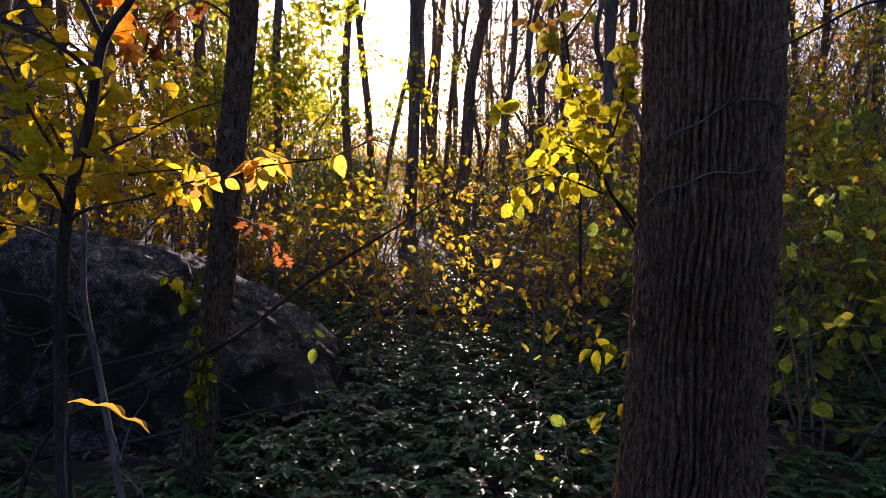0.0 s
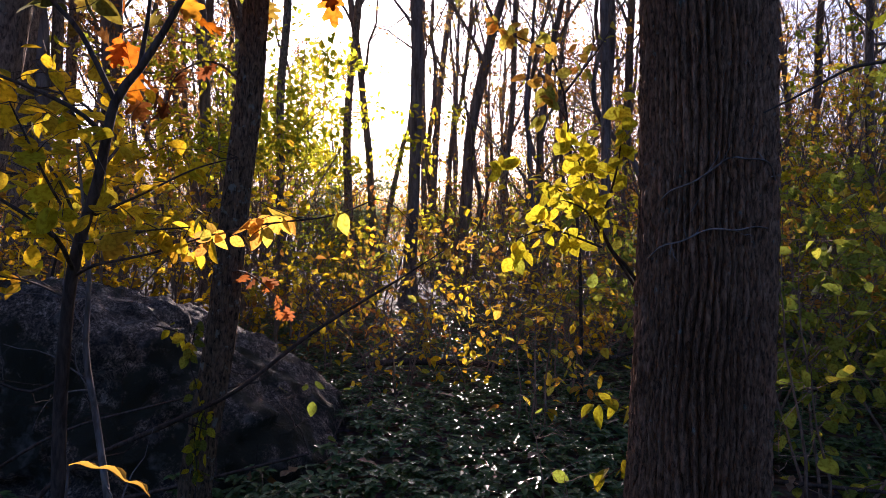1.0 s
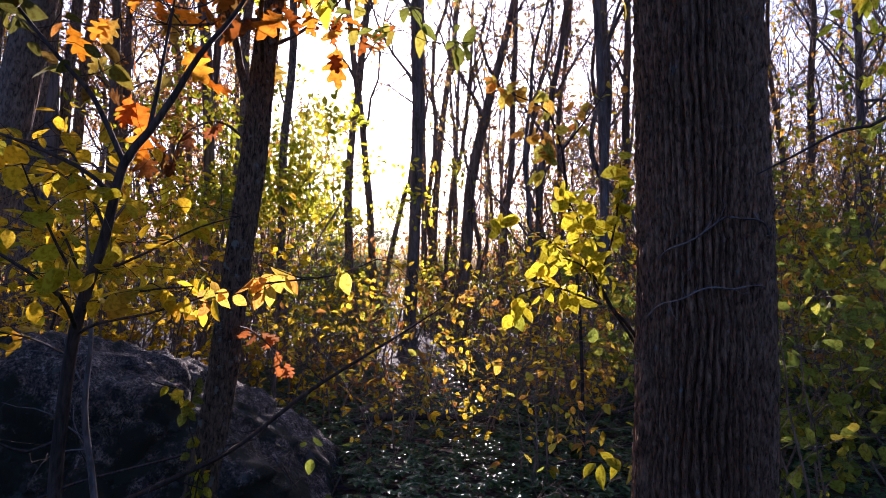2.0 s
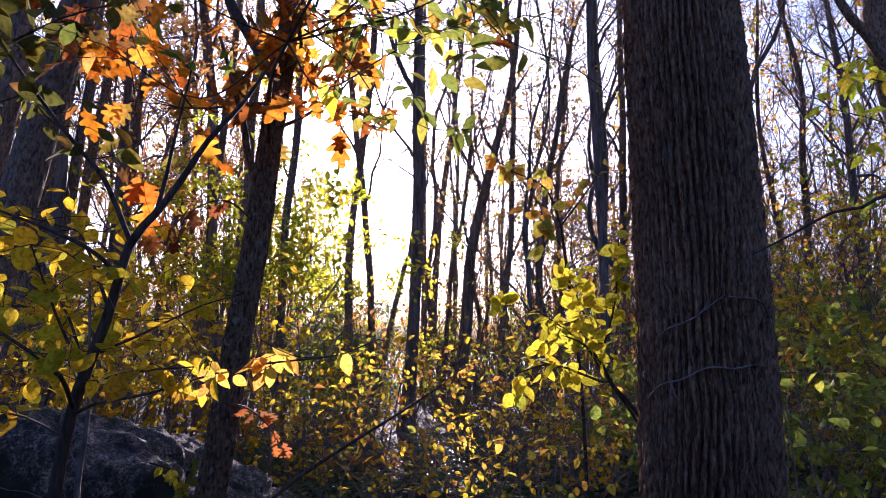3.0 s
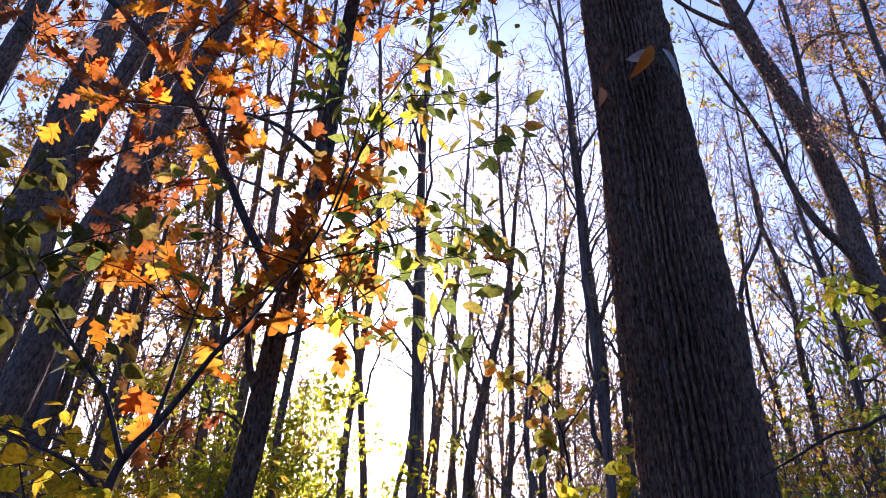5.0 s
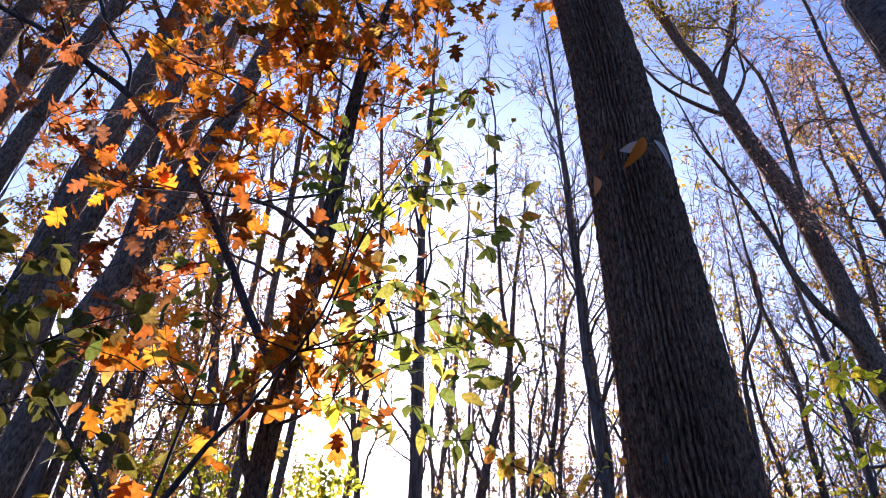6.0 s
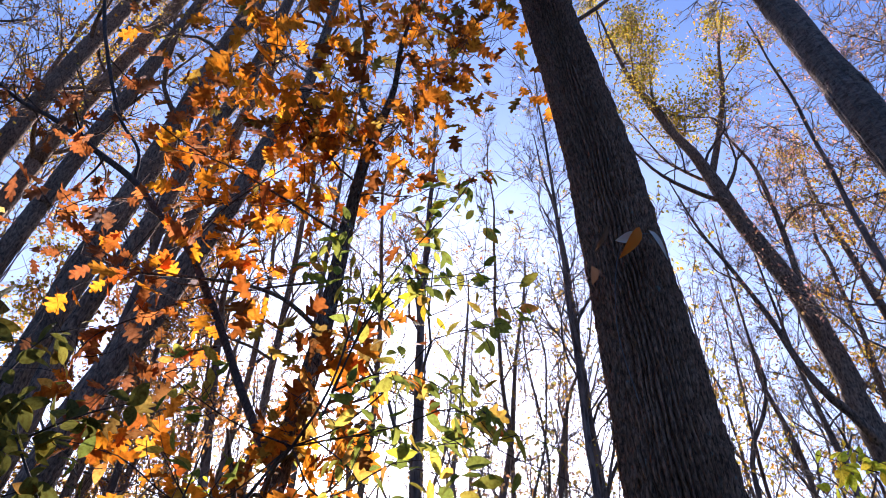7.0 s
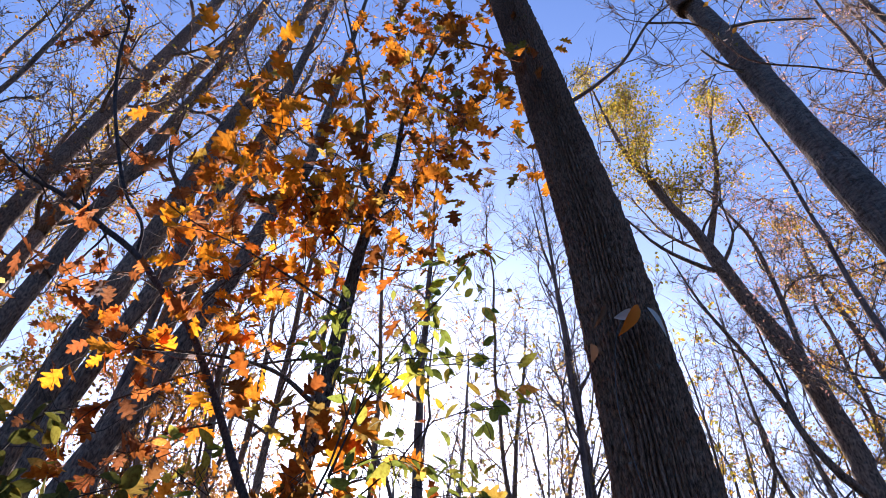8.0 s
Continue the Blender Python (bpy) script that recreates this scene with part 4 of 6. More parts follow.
def build_trunk_sprig():
    """Withered leaves on a thread of vine on the oak."""
    t = thing("vine", (0.62, 1.8, 2.6), "thread of vine with withered orange and pale leaves on the oak", "vine")
    strands_part("stem", [smooth_path([(0.64, 1.822, 2.5, 0.002), (0.61, 1.815, 2.8, 0.002), (0.65, 1.785, 3.1, 0.002), (0.72, 1.77, 3.2, 0.002), (0.81, 1.775, 3.22, 0.0015)], 0.02)], GREY_TWIG, t)
    for base, tip, wide, mat, shape in (((0.75, 1.75, 3.23), (0.69, 1.74, 3.09), 0.75, amber_leaf, OVAL), ((0.735, 1.76, 3.2), (0.655, 1.745, 3.155), 0.8, grey_leaf, OVATE), ((0.79, 1.765, 3.23), (0.845, 1.745, 3.11), 0.35, grey_leaf, OVAL),
                                        ((0.635, 1.785, 3.27), (0.6, 1.77, 3.15), 0.45, brown_leaf, OVAL), ((0.55, 1.79, 3.06), (0.545, 1.77, 2.97), 0.7, brown_leaf, OVATE)):
        along_leaf = Vector(tip) - Vector(base)
        size = along_leaf.length
        yv = along_leaf.normalized()
        xv = yv.cross(Vector((0.25, -0.75, -0.6))).normalized()
        m = np.array((xv, yv, xv.cross(yv))).T
        link_mesh("leaf", (shape[0] * np.array((wide, 1, 1.6)) * size) @ m.T + np.array(base) - np.array(t.location), shape[1], mat, t)


build_trunk_sprig()


def build_climber():
    """Leafy vine up the young oak."""
    rng = random.Random(49)
    t = thing("climbing_vine", (-0.97, 2.4, 0), "green-leaved vine hanging on the young oak", "vine")
    runs = [smooth_path([(*p, 0.003) for p in q], 0.03) for q in (
        [(-0.93, 2.38, 0.0), (-0.91, 2.38, 0.5), (-0.89, 2.38, 0.7), (-0.93, 2.37, 0.86), (-0.95, 2.36, 0.97), (-1.04, 2.34, 1.01)],
        [(-0.93, 2.37, 0.86), (-0.91, 2.36, 0.98), (-0.89, 2.36, 1.02)], [(-0.89, 2.38, 0.7), (-0.91, 2.36, 0.62), (-0.90, 2.35, 0.5)])]
    for q in runs:
        strands_part("stem", [q], TWIG_BARK, t)
    leaf_pieces(rng, t, "broad_leaf", OVATE_FLAT, lime_leaf, along(rng, runs, 40, 0.4), 0.045, 1.2, 0.0)
    leaf_pieces(rng, t, "broad_leaf", OVATE_FLAT, olive_leaf, along(rng, runs, 40, 0.4), 0.045, 1.2, 0.0)


build_climber()


# ---- shrubs ----
def shrub(name, at, height, spread, stems, mat, mat_many, label, seed, singles=0, many=300, size=0.07, shape=OVATE, small=SMALL, lean=0.35, droop=0.4, flat=0.6, group="shrubs of the understory", start=0.3, above=0.0, fine=2, loose=0.02):
    rng = random.Random(seed)
    z0 = ground_height(*at)
    t = thing(name, (at[0], at[1], z0), label, "shrub", group)
    main, twigs = [], []
    for i in range(stems):
        a = i * 2.4 + rng.uniform(-0.5, 0.5)
        s = grow(rng, (at[0] + 0.06 * math.cos(a), at[1] + 0.06 * math.sin(a), z0 - 0.03), (math.cos(a) * lean, math.sin(a) * lean, 1), height * rng.uniform(0.65, 1.05), 0.005 + 0.0028 * height, 9, 0.12, -0.01)
        main.append(s)
        for _ in range(7):
            k = rng.randrange(2, 10)
            b = grow(rng, s[k][:3], (rng.gauss(0, 1), rng.gauss(0, 1), rng.gauss(0.25, 0.35)), spread * rng.uniform(0.4, 1.0), max(0.0025, s[k][3] * 0.5), 6, 0.16, -0.01)
            twigs.append(b)
            for _ in range(fine):
                k2 = rng.randrange(2, 7)
                twigs.append(grow(rng, b[k2][:3], (rng.gauss(0, 1), rng.gauss(0, 1), rng.gauss(0.05, 0.35)), spread * rng.uniform(0.2, 0.45), 0.0022, 4, 0.2, -0.02))
    for q in main:
        strands_part("stem", [q], BRUSH_TWIG, t)
    tagged(strands_part("twig_growth", twigs, BRUSH_TWIG, t), kind="stuff")
    if singles:
        leaf_pieces(rng, t, "ovate_leaf", shape, mat, along(rng, twigs, singles, start), size, droop, flat)
    if many:
        spots = [q for q in along(rng, twigs, many, start * 0.7) if q[0][2] > above]
        foliage(rng, "foliage", t, small, mat_many, spots, many, size, droop, flat, loose)
    return t


# lime-yellow bush against the oak, lit from behind
def build_lime_bush():
    rng = random.Random(43)
    t = thing("young_shrub", (0.97, 2.62, 0), "young shrub with broad lime-yellow backlit leaves beside the oak", "shrub")
    stems = [smooth_path(p, 0.04) for p in (
        [(0.98, 2.62, -0.05, 0.011), (0.96, 2.6, 0.5, 0.01), (0.86, 2.5, 0.95, 0.009), (0.7, 2.38, 1.2, 0.007), (0.6, 2.32, 1.3, 0.007), (0.55, 2.3, 1.39, 0.006)],
        [(0.92, 2.66, -0.05, 0.01), (0.88, 2.6, 0.7, 0.008), (0.74, 2.42, 1.1, 0.006), (0.58, 2.3, 1.32, 0.005)])]
    arms = [smooth_path(p, 0.03) for p in (
        [(0.55, 2.3, 1.39, 0.005), (0.42, 2.3, 1.5, 0.004), (0.29, 2.28, 1.58, 0.002)],
        [(0.55, 2.3, 1.39, 0.005), (0.61, 2.3, 1.6, 0.004), (0.63, 2.3, 1.83, 0.002)],
        [(0.56, 2.3, 1.31, 0.005), (0.38, 2.28, 1.37, 0.004), (0.25, 2.25, 1.34, 0.002)],
        [(0.55, 2.3, 1.36, 0.005), (0.48, 2.22, 1.44, 0.004), (0.4, 2.18, 1.47, 0.002)],
        [(0.55, 2.3, 1.39, 0.005), (0.5, 2.36, 1.58, 0.004), (0.45, 2.4, 1.72, 0.002)])]
    low = [smooth_path(p, 0.03) for p in (
        [(0.95, 2.6, 0.35, 0.005), (0.74, 2.38, 0.66, 0.004), (0.6, 2.25, 0.76, 0.003), (0.5, 2.2, 0.78, 0.002)],
        [(0.97, 2.6, 0.2, 0.005), (0.76, 2.36, 0.5, 0.004), (0.62, 2.2, 0.56, 0.003), (0.5, 2.12, 0.52, 0.002)])]
    twigs = []
    for a in arms:
        for _ in range(5):
            k = rng.randrange(len(a) // 4, len(a))
            twigs.append(grow(rng, a[k][:3], (rng.gauss(0, 1), rng.gauss(0, 0.6), rng.gauss(0, 0.6)), rng.uniform(0.06, 0.14), 0.0015, 4, 0.2, 0.0))
    for s in stems:
        strands_part("stem", [s], TWIG_BARK, t)
    hosts = [(strands_part("branch", [a], TWIG_BARK, t), a) for a in arms]
    tagged(strands_part("twig_growth", twigs, TWIG_BARK, t), kind="stuff")
    leaf_pieces(rng, t, "round_leaf", BROAD, lime_leaf, along(rng, twigs + arms, 165, 0.2), 0.063, 0.4, 0.4, hosts=hosts)
    hosts = [(strands_part("branch", [a], TWIG_BARK, t), a) for a in low]
    leaf_pieces(rng, t, "ovate_leaf", OVATE, lime_leaf, along(rng, low, 26, 0.45), 0.075, 0.6, 0.3, hosts=hosts)


build_lime_bush()

S = shrub
YL, LL, OL, GL, OR = "shrub thick with small yellow autumn leaves", "shrub with lime-green and yellow leaves", "shrub with broad dull green leaves on thin stems", "shrub with golden and orange autumn leaves", "low shrub with rust-coloured dry leaves"
# yellow thicket behind and beside the boulder
for i, (x, y, h, n) in enumerate(((-3.9, 5.3, 1.9, 500), (-2.7, 6.2, 2.4, 800), (-3.9, 6.6, 2.5, 800), (-1.9, 7.0, 1.3, 300), (-5.2, 7.5, 2.9, 800), (-1.45, 6.6, 0.8, 240), (-2.4, 7.6, 2.1, 600), (-3.4, 5.0, 1.7, 360),
                                  (-3.2, 5.9, 2.6, 700), (-4.6, 5.4, 2.8, 700), (-6.4, 8.6, 3.4, 800), (-4.2, 8.4, 2.6, 700), (-2.3, 6.9, 1.3, 300), (-3.0, 7.0, 2.3, 600))):
    S("spicebush", (x, y), h, 0.9, 6, yellow_leaf, yellow_leaves if i % 4 else gold_leaves, YL if i % 4 else GL, 100 + i, 90 if y < 6.5 else 0, int(n * 0.5), 0.085, flat=1.2, droop=0.2, fine=1)
# middle thicket
for i, (x, y, h, n) in enumerate(((1.6, 6.2, 1.3, 330), (1.9, 7.8, 1.6, 400), (2.8, 7.0, 1.6, 400), (1.8, 10, 1.9, 440), (3.4, 9.5, 2.0, 440), (2.4, 9.0, 1.7, 400), (-1.3, 10, 0.8, 300), (0.3, 9.8, 0.8, 300))):
    S("spicebush", (x, y), h, 0.7, 5, yellow_leaf if i % 3 else gold_leaf, (yellow_leaves, gold_leaves, yellow_leaves, lime_leaves)[i % 4], YL if i % 4 in (0, 2) else GL if i % 4 == 1 else LL, 140 + i, 80 if y < 6.3 else 0, int(n * 0.4), 0.078, flat=0.1)
for i, (x, y, h) in enumerate(((1.2, 6.6, 0.9), (2.2, 6.0, 1.0), (-1.1, 6.6, 0.45), (2.6, 8.4, 1.3), (3.6, 8.2, 1.4), (1.9, 7.0, 1.0), (-0.6, 7.1, 0.35))):
    S("brush", (x, y), h, 0.8, 5, orange_leaf, mossy_leaves if i % 2 else rust_leaves, OL if i % 2 else OR, 170 + i, 0, 110, 0.08, small=SMALL if i % 2 else SMALL_OAK)
# spicebushes with level sprays of round yellow leaves in the middle of the view
SPRAY = "open spicebush with level sprays of round yellow leaves"
for i, (x, y, h, n) in enumerate(((0.55, 4.0, 1.25, 130), (-0.35, 4.9, 1.35, 150), (0.25, 5.0, 1.4, 150), (-0.95, 5.5, 1.5, 150), (0.95, 4.9, 1.45, 140), (1.0, 5.8, 1.5, 170), (-0.1, 5.7, 1.4, 190), (0.4, 5.5, 1.3, 190), (0.6, 6.2, 1.6, 170), (-0.7, 6.6, 1.6, 170),
                                  (1.3, 6.4, 1.7, 170), (-1.5, 6.1, 1.7, 170), (1.0, 7.4, 1.8, 190), (-1.1, 7.6, 1.7, 190), (0.6, 8.6, 1.9, 190), (1.7, 8.4, 2.0, 190))):
    S("spicebush", (x, y), h, 0.75, 4, yellow_leaf if i % 3 else gold_leaf, (spray_leaves, gold_leaves, spray_leaves)[i % 3], SPRAY, 260 + i, 60 if y < 6.0 else 0, int(n * 0.5), 0.072 if y < 6 else 0.085, shape=BROAD, flat=1.6, droop=0.15, lean=0.3)
for i, (x, y, h) in enumerate(((-1.6, 8.9, 1.6), (0.9, 9.8, 1.9), (2.0, 9.2, 2.0), (3.0, 10.2, 2.2), (-1.0, 10.6, 1.7), (0.2, 11.2, 1.8), (1.5, 11.4, 2.2), (2.6, 12.0, 2.4), (-2.2, 11.0, 1.8), (0.8, 13.0, 2.2), (3.8, 11.6, 2.5), (2.0, 14.0, 2.6))):
    S("brush", (x, y), h, 1.0, 5 if abs(x + 0.07 * y) < 1.2 else 9, orange_leaf, (mossy_leaves, rust_leaves, green_leaves)[i % 3], (OL, OR, LL)[i % 3], 290 + i, 0, 110 if abs(x + 0.07 * y) < 1.2 else 260, 0.085, small=SMALL, flat=0.5, lean=0.4)
# right side, past the oak
for i, (x, y, h, n) in enumerate(((1.75, 2.9, 1.5, 60), (2.35, 3.1, 1.8, 80), (1.95, 3.9, 1.8, 160), (3.0, 4.0, 2.2, 200), (2.5, 5.0, 2.1, 300), (2.9, 3.0, 1.7, 100), (3.4, 4.8, 2.4, 300), (2.0, 4.9, 1.8, 260))):
    S("viburnum", (x, y), h, 0.55, 5, mossy_leaf, mossy_leaves, OL, 190 + i, 130, int(n * 1.3), 0.08, shape=BROAD, flat=0.6)
for i, (x, y, h, n) in enumerate(((3.4, 5.6, 2.6, 700), (4.3, 6.4, 3.4, 800), (5.3, 7.6, 3.6, 800), (3.9, 8.0, 3.2, 700), (6.4, 8.6, 3.8, 800), (5.0, 9.6, 3.6, 700), (7.0, 10.2, 4.0, 700), (4.6, 10.8, 3.6, 600), (3.2, 6.8, 2.4, 600), (4.1, 7.2, 3.1, 800), (5.6, 9.0, 3.6, 800), (4.8, 5.7, 2.8, 700))):
    S("spicebush", (x, y), h, 0.9, 6, gold_leaf, (gold_leaves, green_leaves, lime_leaves)[i % 3], (GL, OL, LL)[i % 3], 200 + i, 60 if y < 6 else 0, n, 0.085, flat=0.3)
for i, (x, y, h, n) in enumerate(((-0.78, 3.75, 0.75, 10), (-0.45, 4.3, 0.6, 12), (0.52, 2.75, 0.62, 16), (1.3, 4.4, 0.8, 30))):
    S("low_shrub", (x, y), h, 0.28, 3, green_leaf, lime_leaves, "small low shrub with a few broad yellow-green leaves", 240 + i, n, 0, 0.07, shape=OVATE_FLAT, flat=0.5, lean=0.5)
# green-yellow young maple and its neighbours
for i, (x, y, h, n, m) in enumerate(((-2.6, 8.8, 4.6, 680, maple_leaves), (-2.45, 9.7, 4.4, 680, maple_leaves), (-3.1, 9.6, 5.2, 800, maple_leaves), (-3.9, 10.2, 4.2, 350, lime_leaves), (-1.85, 10.6, 1.6, 300, maple_leaves), (-5.0, 10.4, 4.4, 400, yellow_leaves),
                                     (-6.2, 10.5, 4.6, 500, gold_leaves), (-4.2, 12.5, 4.6, 400, gold_leaves), (-7.6, 9.5, 4.6, 800, yellow_leaves), (-3.2, 12.4, 4.6, 600, lime_leaves), (-2.1, 8.8, 2.2, 300, maple_leaves), (-2.6, 22.0, 3.2, 700, maple_leaves), (-3.3, 20.0, 3.0, 700, lime_leaves), (-1.1, 26.0, 3.0, 600, maple_leaves), (-0.5, 18.5, 1.8, 500, lime_leaves), (-3.4, 11.4, 5.8, 800, maple_leaves), (-2.75, 13.5, 5.0, 1300, maple_leaves))):
    S("young_maple", (x, y), h, 0.85, 5, lime_leaf, m, "young maple loosely hung with green-yellow leaves" if m in (lime_leaves, maple_leaves) else "young maple hung with yellow autumn leaves", 220 + i, 0, n, 0.115, lean=0.16, flat=0.9, droop=0.3, fine=4, loose=0.12, above=2.2 if h > 4 else 0.0)


for i, (x, y, h) in enumerate(((-2.7, 14.6, 2.9), (-2.2, 15.4, 2.6), (-1.8, 16.6, 2.4))):
    S("juniper", (x, y), h, 0.7, 6, sage_leaves, sage_leaves, "feathery grey-green evergreen shrub among the trunks", 330 + i, 0, 2600, 0.09, lean=0.2, flat=0.4, start=0.1, fine=3, loose=0.06)
# slender saplings with a few bright leaves high up
def high_sprig(name, base, arms, mat, count, size, label, seed, shape):
    rng = random.Random(seed)
    t = thing(name, (*base[0][:2], 0), label, "sapling", "slender saplings")
    stem = smooth_path(base, 0.08)
    arms = [smooth_path(a, 0.05) for a in arms]
    twigs = []
    for a in arms:
        for _ in range(5):
            k = rng.randrange(len(a) // 4, len(a))
            twigs.append(grow(rng, a[k][:3], (rng.gauss(0, 1), rng.gauss(0, 1), rng.gauss(0, 0.5)), rng.uniform(0.1, 0.25), 0.002, 4, 0.2, 0.0))
    strands_part("stem", [stem], TWIG_BARK, t)
    hosts = [(strands_part("branch", [a], TWIG_BARK, t), a) for a in arms]
    tagged(strands_part("twig_growth", twigs, TWIG_BARK, t), kind="stuff")
    leaf_pieces(rng, t, "ovate_leaf", shape, mat, along(rng, twigs + arms, count, 0.3), size, 0.5, 0.3, hosts=hosts)


high_sprig("sapling", [(1.0, 4.6, -0.1, 0.014), (0.95, 4.55, 1.2, 0.012), (0.82, 4.5, 2.3, 0.009)],
           [[(0.82, 4.5, 2.3, 0.007), (0.71, 4.5, 2.57, 0.006), (0.48, 4.5, 2.69, 0.004), (0.34, 4.5, 2.77, 0.002)], [(0.82, 4.5, 2.3, 0.007), (1.03, 4.5, 2.58, 0.005), (1.14, 4.5, 2.76, 0.002)],
            [(0.85, 4.5, 2.1, 0.006), (0.7, 4.45, 2.3, 0.004), (0.55, 4.4, 2.4, 0.002)]], gold_leaf, 80, 0.105, "slender sapling with sparse golden leaves at its top", 301, OVATE)
high_sprig("sapling", [(2.8, 3.25, -0.1, 0.016), (2.75, 3.22, 1.5, 0.013), (2.62, 3.2, 2.5, 0.009)],
           [[(2.62, 3.2, 2.5, 0.007), (2.48, 3.2, 2.8, 0.005), (2.3, 3.2, 2.9, 0.003), (2.12, 3.2, 3.0, 0.002)], [(2.62, 3.2, 2.5, 0.007), (2.4, 3.2, 2.78, 0.005), (2.2, 3.2, 2.86, 0.003), (1.98, 3.2, 2.93, 0.002)],
            [(2.63, 3.2, 2.4, 0.006), (2.3, 3.2, 2.6, 0.004), (1.94, 3.2, 2.7, 0.002)]], bright_leaf, 70, 0.09, "slender sapling with bright lime leaflets at its top", 302, OVAL)

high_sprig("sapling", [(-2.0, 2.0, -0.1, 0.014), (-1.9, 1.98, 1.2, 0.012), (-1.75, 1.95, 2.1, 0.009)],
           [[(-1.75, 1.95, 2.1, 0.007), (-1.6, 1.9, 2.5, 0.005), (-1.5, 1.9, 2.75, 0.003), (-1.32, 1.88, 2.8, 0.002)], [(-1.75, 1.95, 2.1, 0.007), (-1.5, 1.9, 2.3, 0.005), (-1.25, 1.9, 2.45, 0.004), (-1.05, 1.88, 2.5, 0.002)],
            [(-1.8, 1.96, 1.9, 0.006), (-1.55, 1.9, 2.1, 0.004), (-1.3, 1.88, 2.2, 0.002)], [(-1.7, 1.93, 2.25, 0.005), (-1.75, 1.9, 2.6, 0.004), (-1.7, 1.88, 2.9, 0.002)]], shade_leaf, 170, 0.1, "slender sapling with olive leaves coloured darker for shade at its top", 303, OVATE)

high_sprig("sapling", [(-3.0, 4.85, -0.1, 0.014), (-2.95, 4.85, 0.8, 0.012), (-2.85, 4.85, 1.28, 0.009)],
           [[(-2.85, 4.85, 1.28, 0.006), (-2.6, 4.8, 1.4, 0.005), (-2.3, 4.8, 1.46, 0.004), (-1.95, 4.8, 1.44, 0.002)], [(-2.9, 4.85, 1.15, 0.006), (-2.65, 4.75, 1.36, 0.005), (-2.4, 4.7, 1.4, 0.002)],
            [(-2.85, 4.85, 1.28, 0.006), (-3.0, 4.9, 1.55, 0.005), (-2.75, 4.95, 1.7, 0.002)]], yellow_leaf, 110, 0.095, "slender sapling with level sprays of yellow leaves beside the boulder", 304, OVATE)

# ---- standing trees of the wood ----
FT = forest_tree
TL, TC = "tall straight grey-barked forest tree with thin crown", "tree"
FT("forest_tree", [(-7.37, 7.0, 9.68, 0.160), (-7.24, 7.0, 10.86, 0.158), (-7.05, 7.0, 12.24, 0.156), (-6.73, 7.0, 14.07, 0.151), (-6.21, 7.0, 17.72, 0.134)], 21, 12, TL, TC, GREY_BARK, canopy_leaves, 700, 0.075, 0.42, 2.8, 1, side=8, fine=7, bend=0.0)
FT("forest_tree", [(-7.71, 8.0, 9.26, 0.150), (-7.62, 8.0, 10.2, 0.150), (-7.4, 8.0, 11.63, 0.147), (-6.94, 8.0, 13.77, 0.142), (-6.45, 8.0, 16.19, 0.134), (-5.86, 8.0, 18.73, 0.107)], 21, 12, TL, TC, GREY_BARK, canopy_leaves, 500, 0.075, 0.42, 2.8, 2, side=8, fine=7, bend=0.0)
FT("forest_tree", [(-5.85, 6.5, 7.01, 0.132), (-5.74, 6.5, 7.8, 0.126), (-5.62, 6.5, 8.8, 0.121), (-5.31, 6.5, 10.5, 0.112), (-5.05, 6.5, 12.32, 0.102), (-4.7, 6.5, 14.9, 0.080)], 19, 12, TL, TC, GREY_BARK, canopy_leaves, 400, 0.075, 0.45, 2.4, 3, side=8, fine=7, bend=0.0, furrow=(22, 4, 0.012, 0.178))
FT("forest_tree", [(-4.53, 6.0, 4.89, 0.169), (-4.43, 6.0, 6.06, 0.166), (-4.22, 6.0, 7.37, 0.160), (-3.97, 6.0, 9.17, 0.153), (-3.69, 6.0, 11.45, 0.142), (-3.4, 6.0, 13.6, 0.116)], 18, 12, TL, TC, GREY_BARK, canopy_leaves, 300, 0.075, 0.5, 2.2, 4, side=8, fine=7, bend=0.0, furrow=(26, 4, 0.014, 0.178))
FT("forest_tree", [(-3.34, 5.0, 2.82, 0.142), (-3.17, 5.0, 3.8, 0.141), (-3.0, 5.0, 4.4, 0.139), (-2.87, 5.0, 4.77, 0.134), (-2.74, 5.0, 5.2, 0.126), (-2.59, 5.0, 5.72, 0.116), (-2.33, 5.0, 6.67, 0.098), (-2.06, 5.0, 8.12, 0.077), (-1.87, 5.0, 8.75, 0.071)], 14, 10, "leaning grey-barked tree with smooth stem", TC, GREY_BARK, rust_leaves, 300, 0.09, 0.55, 1.8, 5, fine=6, bend=0.0, furrow=(24, 4, 0.012, 0.178))
FT("forest_tree", [(-4.88, 9.0, 10.19, 0.13), (-4.6, 9.0, 12.1, 0.125), (-4.22, 9.0, 14.9, 0.11)], 19, 11, TL, TC, GREY_BARK, canopy_leaves, 400, 0.075, 0.45, 2.2, 6, side=8, fine=7)
FT("forest_tree", [(-3.92, 5.5, 3.62, 0.107), (-3.88, 5.5, 4.5, 0.105), (-3.78, 5.5, 5.4, 0.101), (-3.46, 5.5, 6.76, 0.095), (-3.25, 5.5, 8.12, 0.093), (-2.85, 5.5, 10.08, 0.089)], 17, 11, TL, TC, GREY_BARK, rust_leaves, 700, 0.08, 0.5, 2.2, 12, side=8, fine=6, bend=0.0, furrow=(22, 4, 0.012, 0.178))
FT("forest_tree", [(-5.46, 9.0, 3.6, 0.1), (-5.5, 9.0, 4.6, 0.092), (-5.4, 9.0, 6.5, 0.08)], 15, 10, TL, TC, FAR_BARK, rust_leaves, 900, 0.13, 0.3, 2.4, 7, bend=0.02)
